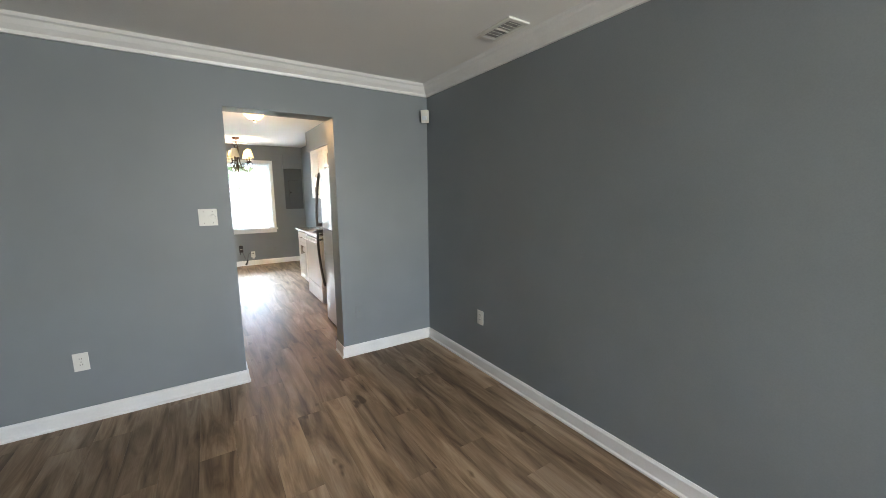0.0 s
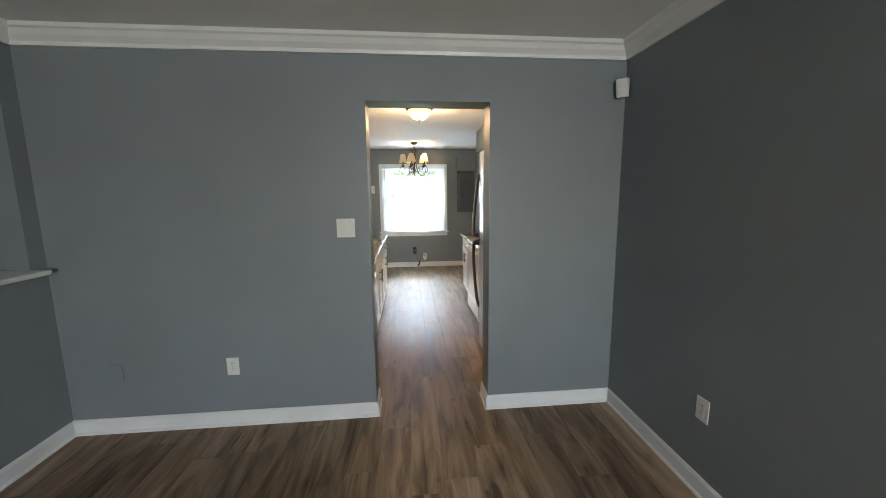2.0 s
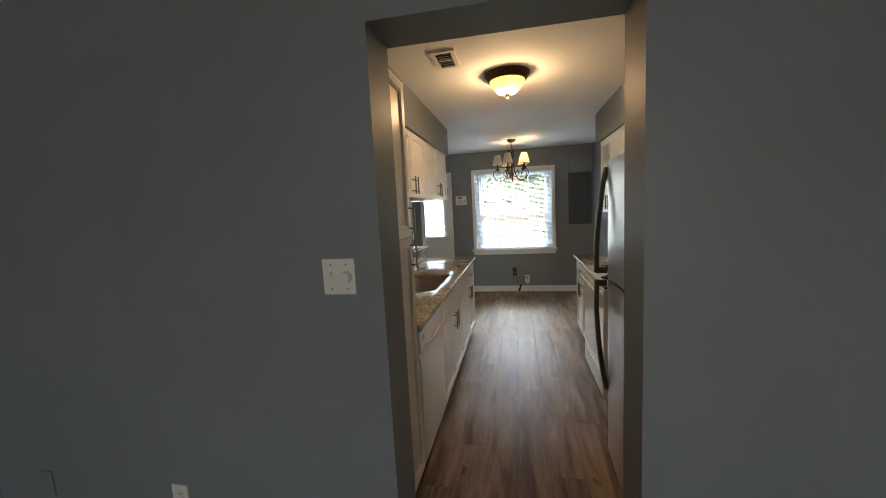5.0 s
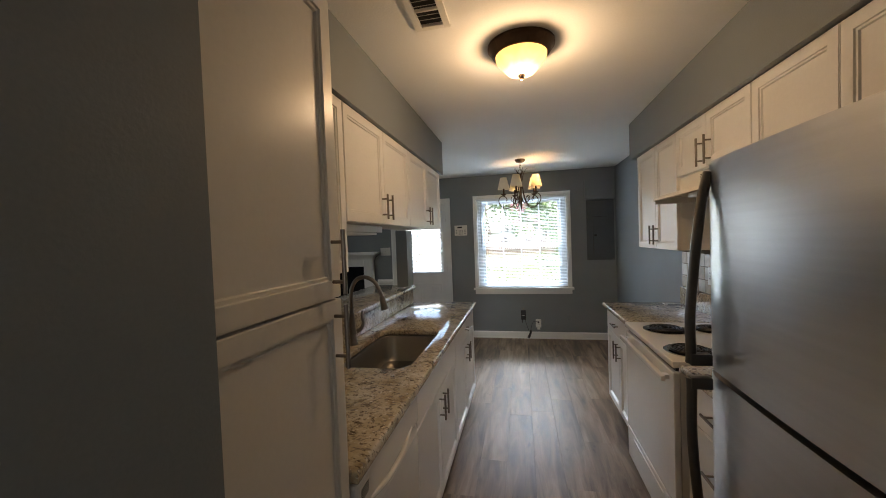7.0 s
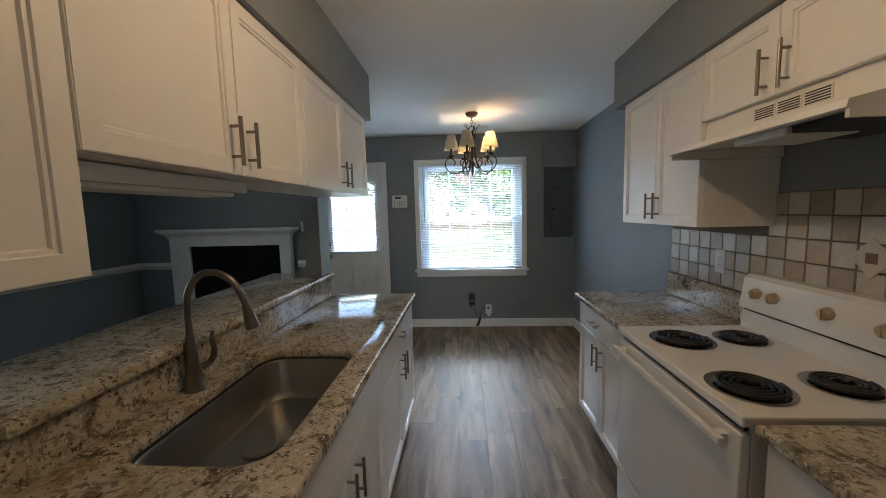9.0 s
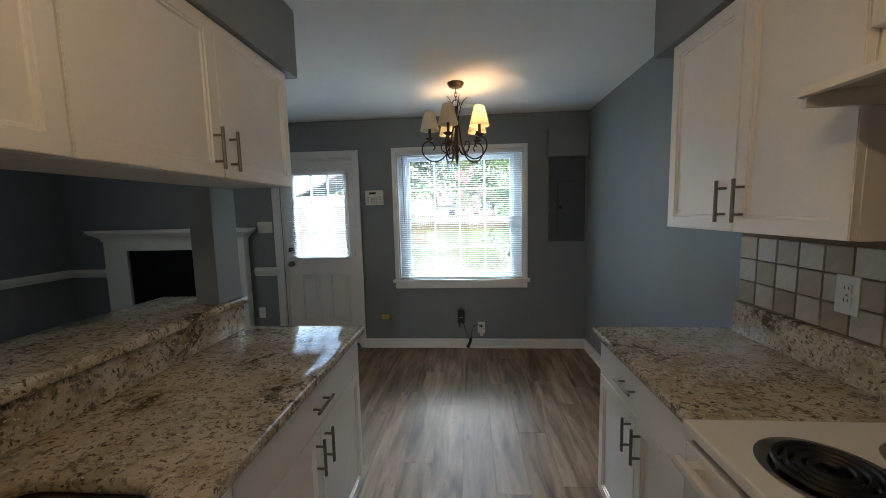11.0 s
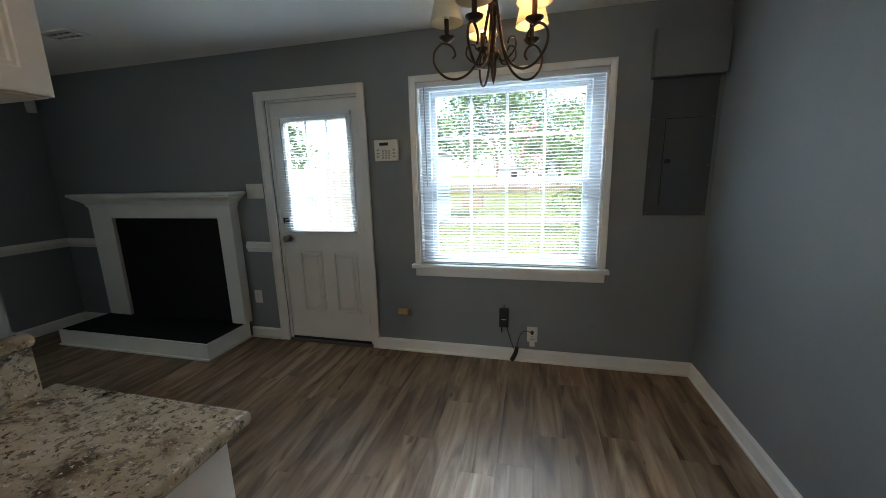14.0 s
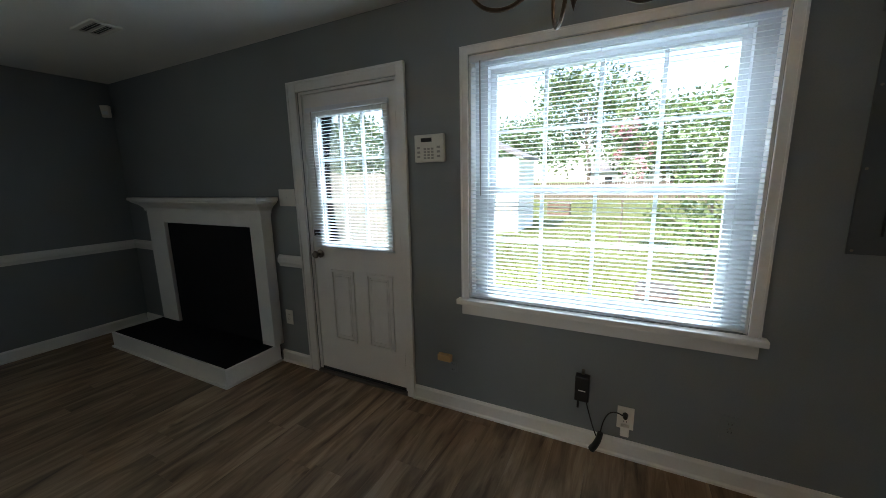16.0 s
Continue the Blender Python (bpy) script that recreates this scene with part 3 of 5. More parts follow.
def dishwasher():
    d = thing("dishwasher", (-0.4, 5.005, 0), "white built-in dishwasher with a bowed front", "dishwasher")
    part("body", box(-0.69, -0.12, 4.702, 5.31, 0.1, 0.866), ENAMEL, d)
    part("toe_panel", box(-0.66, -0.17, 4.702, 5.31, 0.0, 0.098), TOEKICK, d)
    bm = bmesh.new()
    n = 10
    rows = [[bm.verts.new((-0.119 + dx, 4.708 + 0.596 * k / n, z)) for k in range(n + 1)] for z, dx in ((0.11, 0.0), (0.11, 0.02), (0.7, 0.026), (0.73, 0.016), (0.74, 0.016), (0.74, 0.0))]
    for a, b in zip(rows, rows[1:] + rows[:1]):
        for k in range(n):
            bm.faces.new((a[k], a[k + 1], b[k + 1], b[k]))
    bm.faces.new([r[0] for r in rows]), bm.faces.new([r[-1] for r in rows])
    part("door", bm, ENAMEL, d)
    part("control_panel", box(-0.119, -0.088, 4.706, 5.306, 0.748, 0.864, 0.006), ENAMEL, d)
    arc = smooth_path([(-0.094, 4.80, 0.765), (-0.082, 4.90, 0.752), (-0.078, 5.006, 0.748), (-0.082, 5.11, 0.752), (-0.094, 5.21, 0.765)], 6)
    part("handle", tube(arc, 0.009, 8), ENAMEL, d, "curved white pull", True)
    vent = part("vent", box(-0.089, -0.0865, 4.73, 4.79, 0.80, 0.84), PLATE, d)
    for k in range(5):
        part("slot", box(-0.0866, -0.0855, 4.735, 4.785, 0.804 + k * 0.007, 0.807 + k * 0.007), VENTDARK, vent)


dishwasher()


# ---- fridge, range, hood ----
def fridge():
    x, y0, y1, top = 0.912, 4.215, 5.128, 1.72
    f = thing("refrigerator", (1.3, 4.66, 0), "stainless steel two-door refrigerator with dark curved handles", "refrigerator")
    part("body", box(x + 0.075, 1.64, y0 + 0.005, y1 - 0.005, 0.03, top - 0.01, 0.004), FRIDGESIDE, f, "dark grey sides")
    for name, z0, z1 in (("lower_door", 0.05, 1.073), ("upper_door", 1.09, top)):
        bm = bmesh.new()
        n = 14
        out = []
        for k in range(n + 1):
            u = k / n
            y = y0 + (y1 - y0) * u
            e = min(u, 1 - u) * (y1 - y0)
            out.append((x + 0.016 * (2 * u - 1) ** 2 + (0.018 * max(0, 1 - e / 0.02) ** 2), y))
        out += [(x + 0.072, y1), (x + 0.072, y0)]
        lo = [bm.verts.new((a, b, z0)) for a, b in out]
        hi = [bm.verts.new((a, b, z1)) for a, b in out]
        m = len(out)
        for k in range(m):
            bm.faces.new((lo[k], lo[(k + 1) % m], hi[(k + 1) % m], hi[k]))
        bm.faces.new(lo), bm.faces.new(hi)
        d = part(name, bm, STEEL, f, "brushed stainless steel door", True)
        ym = y1 - 0.045
        if name == "upper_door":
            pts = [(x + 0.012, ym, 1.69), (x - 0.008, ym, 1.60), (x - 0.030, ym, 1.42), (x - 0.044, ym, 1.25), (x - 0.043, ym, 1.14), (x - 0.045, ym, 1.105)]
        else:
            pts = [(x - 0.045, ym, 1.06), (x - 0.043, ym, 1.03), (x - 0.044, ym, 0.87), (x - 0.030, ym, 0.67), (x - 0.008, ym, 0.49), (x + 0.012, ym, 0.41)]
        hb = tube(smooth_path(pts, 6), 0.0145, 10)
        zz = 1.118 if name == "upper_door" else 1.045
        box(x - 0.05, x + 0.01, ym - 0.016, ym + 0.016, zz - 0.018, zz + 0.018, 0.004, hb)
        part("handle", hb, HANDLEDARK, d, "dark curved metal handle", True)
    part("grille", box(x + 0.03, x + 0.07, y0 + 0.01, y1 - 0.01, 0.005, 0.045), BLACK, f)


fridge()


def electric_range():
    x0, y0, y1 = 1.025, 5.663, 6.458
    r = thing("electric_range", (1.34, 6.06, 0), "white electric coil range with four burners", "range")
    part("body", box(1.06, 1.63, y0 + 0.006, y1 - 0.006, 0.02, 0.885), ENAMEL, r)
    part("cooktop", box(x0, 1.60, y0, y1, 0.886, 0.917, 0.007), ENAMEL, r)
    door = part("oven_door", box(1.03, 1.058, y0 + 0.008, y1 - 0.008, 0.235, 0.862, 0.006), ENAMEL, r)
    bar = box(0.985, 1.006, y0 + 0.03, y1 - 0.03, 0.812, 0.838, 0.006)
    for y in (y0 + 0.07, y1 - 0.07):
        box(1.004, 1.032, y - 0.015, y + 0.015, 0.815, 0.835, bm=bar)
    part("handle", bar, ENAMEL, door, "white bar handle")
    part("vent_gap", box(1.045, 1.059, y0 + 0.02, y1 - 0.02, 0.866, 0.882), BLACK, r)
    drawer = part("drawer", box(1.03, 1.058, y0 + 0.008, y1 - 0.008, 0.03, 0.225, 0.006), ENAMEL, r)
    part("grip", box(1.024, 1.031, y0 + 0.15, y1 - 0.15, 0.185, 0.2, 0.003), ENAMEL, drawer)
    bm = bmesh.new()
    prof = [(1.665, 0.90), (1.585, 0.90), (1.590, 1.005), (1.572, 1.012), (1.592, 1.150), (1.612, 1.166), (1.665, 1.166)]
    ends = [[bm.verts.new((a, y, z)) for a, z in prof] for y in (y0, y1)]
    for k in range(len(prof)):
        j = (k + 1) % len(prof)
        bm.faces.new((ends[0][k], ends[0][j], ends[1][j], ends[1][k]))
    bm.faces.new(ends[0]), bm.faces.new(ends[1])
    bmesh.ops.bevel(bm, geom=[e for e in bm.edges if abs(e.verts[0].co.y - e.verts[1].co.y) < 0.01], offset=0.006, segments=2, affect="EDGES")
    bg = part("backguard", bm, ENAMEL, r, "sloped white control panel")
    part("gap_strip", box(1.5865, 1.592, y0 + 0.02, y1 - 0.02, 1.0, 1.009), BLACK, bg)
    for y in (6.36, 6.27, 6.04, 5.85, 5.76):
        k = part("knob", rod((1.584, y, 1.09), (1.556, y, 1.086), 0.024, 0.020, 18), KNOB, bg, "tan control knob", True)
        part("pointer", box(1.549, 1.558, y - 0.004, y + 0.004, 1.070, 1.105), KNOB, k)
    for x, y, rad in ((1.165, 5.83, 0.098), (1.205, 6.255, 0.105), (1.455, 6.265, 0.085), (1.45, 5.84, 0.085)):
        b = part("burner", turned([(rad + 0.016, 0.0), (rad + 0.018, 0.004), (rad + 0.008, 0.006), (rad - 0.004, 0.001), (0, 0.001)], (x, y, 0.9172)), CHROME, r, "chrome drip pan", True)
        pts = []
        turns = 4
        for k in range(turns * 20 + 1):
            a = 2 * math.pi * k / 20
            q = 0.022 + (rad - 0.026) * k / (turns * 20)
            pts.append(Vector((x + q * math.cos(a), y + q * math.sin(a), 0.9285)))
        part("coil", tube(pts, 0.0068, 6), COIL, b, "black spiral heating coil", True)
        part("support", boxes([(x - rad, x + rad, y - 0.003, y + 0.003, 0.918, 0.922), (x - 0.003, x + 0.003, y - rad, y + rad, 0.918, 0.922)]), COIL, b)


electric_range()


def range_hood():
    y0, y1 = 5.628, 6.383
    h = thing("range_hood", (1.5, 6.0, 1.68), "white under-cabinet range hood with front vents", "range hood")
    bm = bmesh.new()
    prof = [(1.665, 1.843), (1.352, 1.843), (1.345, 1.765), (1.195, 1.728), (1.19, 1.708), (1.20, 1.705), (1.22, 1.72), (1.665, 1.735)]
    ends = [[bm.verts.new((a, y, z)) for a, z in prof] for y in (y0, y1)]
    for k in range(len(prof)):
        j = (k + 1) % len(prof)
        bm.faces.new((ends[0][k], ends[0][j], ends[1][j], ends[1][k]))
    bm.faces.new(ends[0]), bm.faces.new(ends[1])
    part("body", bm, ENAMEL, h)
    for y in (y0 + 0.001, y1 - 0.012):
        part("side_lip", box(1.2, 1.664, y, y + 0.011, 1.685, 1.73), ENAMEL, h)
    for g in range(3):
        v = part("vent", box(1.344, 1.3465, 5.83 + g * 0.098, 5.92 + g * 0.098, 1.782, 1.826), ENAMEL, h)
        for k in range(5):
            part("slot", box(1.3425, 1.345, 5.835 + g * 0.098, 5.915 + g * 0.098, 1.785 + k * 0.008, 1.789 + k * 0.008), VENTDARK, v)
    part("filter", box(1.30, 1.62, 5.68, 6.05, 1.700, 1.722), VENTDARK, h, "dark metal grease filter")
    part("lamp_cover", box(1.28, 1.5, 5.9, 6.12, 1.695, 1.722, 0.008), PLATE, h, "pale plastic lamp cover")


range_hood()


def under_cabinet_light():
    u = thing("under_cabinet_light", (-0.52, 5.6, 1.55), "white fluorescent fixture under the wall cabinet", "light fixture")
    part("housing", box(-0.60, -0.46, 5.31, 5.93, 1.568, 1.608, 0.005), ENAMEL, u)
    part("diffuser", box(-0.585, -0.475, 5.36, 5.88, 1.555, 1.570, 0.006), PLATE, u, "ribbed pale diffuser")


under_cabinet_light()

# ---- lamps ----


def dome_light(x, y):
    d = thing("ceiling_light", (x, y, H - 0.12), "lit flush ceiling light with bronze pan and amber glass bowl", "ceiling light")
    part("pan", turned([(0, H), (0.16, H), (0.16, H - 0.012), (0.15, H - 0.022), (0.143, H - 0.035), (0.137, H - 0.046), (0.13, H - 0.05), (0.0, H - 0.05)], (x, y, 0), 48), BRONZE, d, "dark bronze stepped pan", True)
    m = bpy.data.materials.new("amber_glass_lit")
    m.use_nodes = True
    t = m.node_tree
    b = t.nodes["Principled BSDF"]
    b.inputs["Base Color"].default_value = (0.10, 0.055, 0.02, 1)
    b.inputs["Roughness"].default_value = 0.4
    v = mapped(t, (7.5, 7.5, 0.0))
    g = t.nodes.new("ShaderNodeTexGradient")
    g.gradient_type = "SPHERICAL"
    t.links.new(v, g.inputs[0])
    ad = t.nodes.new("ShaderNodeMath")
    ad.operation = "ADD"
    mm = t.nodes.new("ShaderNodeMath")
    mm.operation = "MULTIPLY"
    mm.inputs[1].default_value = 0.35
    t.links.new(noise_of(t, mapped(t), 13, 4, 0.6, 0.8), mm.inputs[0])
    t.links.new(g.outputs["Fac"], ad.inputs[0]), t.links.new(mm.outputs[0], ad.inputs[1])
    t.links.new(ramp(t, ad.outputs[0], [(0.1, (0.30, 0.12, 0.025)), (0.5, (0.7, 0.36, 0.10)), (1.05, (1.3, 0.95, 0.5))]), b.inputs["Emission Color"])
    b.inputs["Emission Strength"].default_value = 0.5
    part("bowl", turned([(0.123, H - 0.048), (0.119, H - 0.07), (0.092, H - 0.105), (0.066, H - 0.132), (0.02, H - 0.142), (0.0, H - 0.142)], (x, y, 0), 48), m, d, "glowing marbled amber glass bowl", True)
    part("finial", turned([(0, H - 0.140), (0.017, H - 0.142), (0.017, H - 0.150), (0.009, H - 0.158), (0.011, H - 0.165), (0, H - 0.172)], (x, y, 0), 16), BRONZE, d, "small bronze finial", True)


dome_light(0.39, 5.67)
point_lamp("ceiling_light_glow", (0.39, 5.67, H - 0.19), 0.95, 0.012, (1.0, 0.68, 0.38))


def chandelier(x, y):
    c = thing("chandelier", (x, y, 1.83), "bronze five-arm scroll chandelier with cream fabric shades", "chandelier")
    o = Vector((x, y, 0))
    part("canopy", turned([(0, H), (0.062, H), (0.064, H - 0.006), (0.05, H - 0.03), (0.02, H - 0.042), (0, H - 0.042)], o, 32), BRONZE, c, "", True)
    chain = bmesh.new()
    for k in range(3):
        z = H - 0.058 - k * 0.028
        loop = [o + Vector((0.010 * math.cos(a) * (k % 2), 0.010 * math.cos(a) * (1 - k % 2), z + 0.019 * math.sin(a))) for a in [2 * math.pi * i / 12 for i in range(13)]]
        tube(loop, 0.0028, 6, bm=chain)
    part("chain", chain, BRONZE, c, "", True)
    ring = [o + Vector((0.027 * math.cos(a), 0, H - 0.15 + 0.027 * math.sin(a))) for a in [2 * math.pi * i / 24 for i in range(25)]]
    part("ring", tube(ring, 0.004, 6), BRONZE, c, "", True)
    part("stem", turned([(0, 2.27), (0.008, 2.27), (0.009, 2.16), (0.022, 2.14), (0.022, 2.12), (0.01, 2.10), (0.011, 1.98), (0.024, 1.965), (0.026, 1.94), (0.012, 1.92), (0.013, 1.88), (0.008, 1.85), (0, 1.825)], o, 16), BRONZE, c, "", True)
    for k, a in enumerate((255, 327, 39, 111, 183)):
        d = Vector((math.cos(radians(a)), math.sin(radians(a)), 0))

        def at(r, z):
            return o + d * r + Vector((0, 0, z))
        arm = part("arm", tube(smooth_path([at(0.012, 2.17), at(0.03, 2.08), at(0.05, 1.98), at(0.09, 1.90), at(0.15, 1.862), at(0.215, 1.872), at(0.262, 1.925), at(0.262, 1.98), at(0.225, 2.012), at(0.185, 1.998), at(0.168, 1.965), at(0.182, 1.945)], 6), 0.0062, 8, 0.005), BRONZE, c, "", True)
        part("scroll", tube(smooth_path([at(0.02, 1.955), at(0.05, 1.915), at(0.09, 1.925), at(0.118, 1.955), at(0.112, 1.99), at(0.085, 1.995), at(0.075, 1.975)], 5), 0.0042, 6), BRONZE, arm, "", True)
        d2 = Vector((math.cos(radians(a + 36)), math.sin(radians(a + 36)), 0))
        part("leaf", tube(smooth_path([o + d2 * 0.008 + Vector((0, 0, 2.14)), o + d2 * 0.025 + Vector((0, 0, 2.22)), o + d2 * 0.045 + Vector((0, 0, 2.29)), o + d2 * 0.085 + Vector((0, 0, 2.335))], 5), 0.006, 6, 0.002), BRONZE, c, "", True)
        e = at(0.205, 0)
        part("cup", turned([(0, 2.012), (0.012, 2.014), (0.034, 2.03), (0.036, 2.036), (0.012, 2.034), (0, 2.034)], e, 20), BRONZE, arm, "", True)
        part("candle", turned([(0, 2.034), (0.0105, 2.034), (0.0105, 2.108), (0, 2.108)], e, 14), BRONZE, arm, "", True)
        lit = a in (327, 39, 111)
        part("bulb", turned([(0, 2.108), (0.008, 2.11), (0.016, 2.135), (0.012, 2.165), (0, 2.18)], e, 14), BULB if lit else BULB_OFF, arm, "", True)
        part("shade", turned([(0.072, 2.092), (0.0705, 2.0935), (0.038, 2.232), (0.0395, 2.233), (0.0735, 2.093), (0.072, 2.092)], e, 32), SHADE, arm, "glowing cream fabric shade" if lit else "cream fabric shade", True)
        if lit:
            point_lamp("chandelier_bulb_light", at(0.205, 2.195), 0.2, 0.012, WARM)


chandelier(0.38, 8.38)

# ---- window and back door ----


def blind(parent_name, x0, x1, y, z0, z1, label):
    b = thing(parent_name, ((x0 + x1) / 2, y, z0), label, "blind")
    part("headrail", box(x0, x1, y - 0.014, y + 0.014, z1 - 0.03, z1, 0.003), VINYL, b)
    part("bottom_rail", box(x0, x1, y - 0.012, y + 0.012, z0, z0 + 0.012, 0.003), VINYL, b)
    n = int((z1 - z0 - 0.05) / 0.0215)
    bm = bmesh.new()
    prof = [(-0.0125, -0.0012), (-0.006, 0.0005), (0.0, 0.0012), (0.006, 0.0005), (0.0125, -0.0012)]
    ends = [[bm.verts.new((x, p, q + p * 0.14)) for p, q in prof] for x in (x0 - (x0 + x1) / 2 + 0.003, x1 - (x0 + x1) / 2 - 0.003)]
    for k in range(4):
        bm.faces.new((ends[0][k], ends[0][k + 1], ends[1][k + 1], ends[1][k]))
    me = mesh_of("slat", bm, SLAT)
    for k in range(n):
        s = new("slat", me)
        s.parent = b
        s.location = (0, 0, 0.022 + k * 0.0215)
    for x in (x0 + 0.12, (x0 + x1) / 2, x1 - 0.12):
        part("cord", rod((x, y - 0.013, z0 + 0.01), (x, y - 0.013, z1 - 0.02), 0.0008, n=5), VINYL, b)
    part("tilt_wand", rod((x0 + 0.06, y - 0.02, z1 - 0.03), (x0 + 0.065, y - 0.02, z0 + (z1 - z0) * 0.45), 0.004, n=6), KEYGREY, b, "thin grey tilt wand")
    return b


def sash(parent, name, x0, x1, y, z0, z1, cols, rows, bar=0.045):
    f = part(name, boxes([(x0, x0 + bar, y, y + 0.035, z0, z1), (x1 - bar, x1, y, y + 0.035, z0, z1), (x0 + bar, x1 - bar, y, y + 0.035, z0, z0 + bar), (x0 + bar, x1 - bar, y, y + 0.035, z1 - bar, z1)]), VINYL, parent)
    gx0, gx1, gz0, gz1 = x0 + bar, x1 - bar, z0 + bar, z1 - bar
    for i in range(1, cols):
        x = gx0 + (gx1 - gx0) * i / cols
        part("muntin", box(x - 0.009, x + 0.009, y + 0.008, y + 0.026, gz0, gz1), VINYL, f)
    for i in range(1, rows):
        z = gz0 + (gz1 - gz0) * i / rows
        part("muntin", box(gx0, gx1, y + 0.009, y + 0.025, z - 0.009, z + 0.009), VINYL, f)
    for i in range(cols):
        for j in range(rows):
            p = part("pane", box(gx0 + (gx1 - gx0) * i / cols, gx0 + (gx1 - gx0) * (i + 1) / cols, y + 0.015, y + 0.019, gz0 + (gz1 - gz0) * j / rows, gz0 + (gz1 - gz0) * (j + 1) / rows), GLASS, f)
            p.visible_shadow = False


def window():
    w = thing("window_1", (0.37, YN, 0.7), "white double-hung window with muntins and wide casing", "window")
    tagged(w, kind="structure")
    x0, x1, z0, z1 = -0.287, 1.022, 0.76, 2.096
    y = YN - 0.018
    part("casing", boxes([(x0 - 0.043, x0, y, YN, z0 - 0.02, z1 + 0.043), (x1, x1 + 0.043, y, YN, z0 - 0.02, z1 + 0.043), (x0, x1, y, YN, z1, z1 + 0.043)], 0.003), TRIM, w)
    part("casing_edge", boxes([(x0 - 0.043, x0 - 0.033, y - 0.006, y, z0 - 0.003, z1 + 0.043), (x1 + 0.033, x1 + 0.043, y - 0.006, y, z0 - 0.003, z1 + 0.043), (x0 - 0.033, x1 + 0.033, y - 0.006, y, z1 + 0.033, z1 + 0.043)], 0.002), TRIM, w)
    part("window_sill", box(x0 - 0.067, x1 + 0.067, YN - 0.05, YN + 0.06, z0 - 0.035, z0 - 0.003, 0.006), TRIM, w)
    part("apron", box(x0 - 0.042, x1 + 0.042, YN - 0.02, YN - 0.001, z0 - 0.10, z0 - 0.036, 0.003), TRIM, w)
    part("jamb_lining", boxes([(x0, x0 + 0.012, YN + 0.002, YN + 0.15, z0, z1), (x1 - 0.012, x1, YN + 0.002, YN + 0.15, z0, z1), (x0, x1, YN + 0.002, YN + 0.15, z1 - 0.012, z1), (x0, x1, YN + 0.061, YN + 0.15, z0 - 0.003, z0 + 0.01)]), TRIM, w)
    part("window_frame", boxes([(x0 + 0.012, x0 + 0.085, YN + 0.07, YN + 0.15, z0 + 0.01, z1 - 0.012), (x1 - 0.085, x1 - 0.012, YN + 0.07, YN + 0.15, z0 + 0.01, z1 - 0.012), (x0 + 0.085, x1 - 0.085, YN + 0.07, YN + 0.15, z1 - 0.05, z1 - 0.012), (x0 + 0.085, x1 - 0.085, YN + 0.07, YN + 0.15, z0 + 0.01, z0 + 0.03)]), VINYL, w)
    sash(w, "lower_sash", x0 + 0.087, x1 - 0.087, YN + 0.075, z0 + 0.032, 1.405, 4, 2, 0.034)
    sash(w, "upper_sash", x0 + 0.087, x1 - 0.087, YN + 0.112, 1.372, z1 - 0.052, 4, 2, 0.034)


window()
blind("window_blind", -0.279, 1.014, YN + 0.009, 0.766, 2.088, "white vinyl mini blind with open slats in the window")


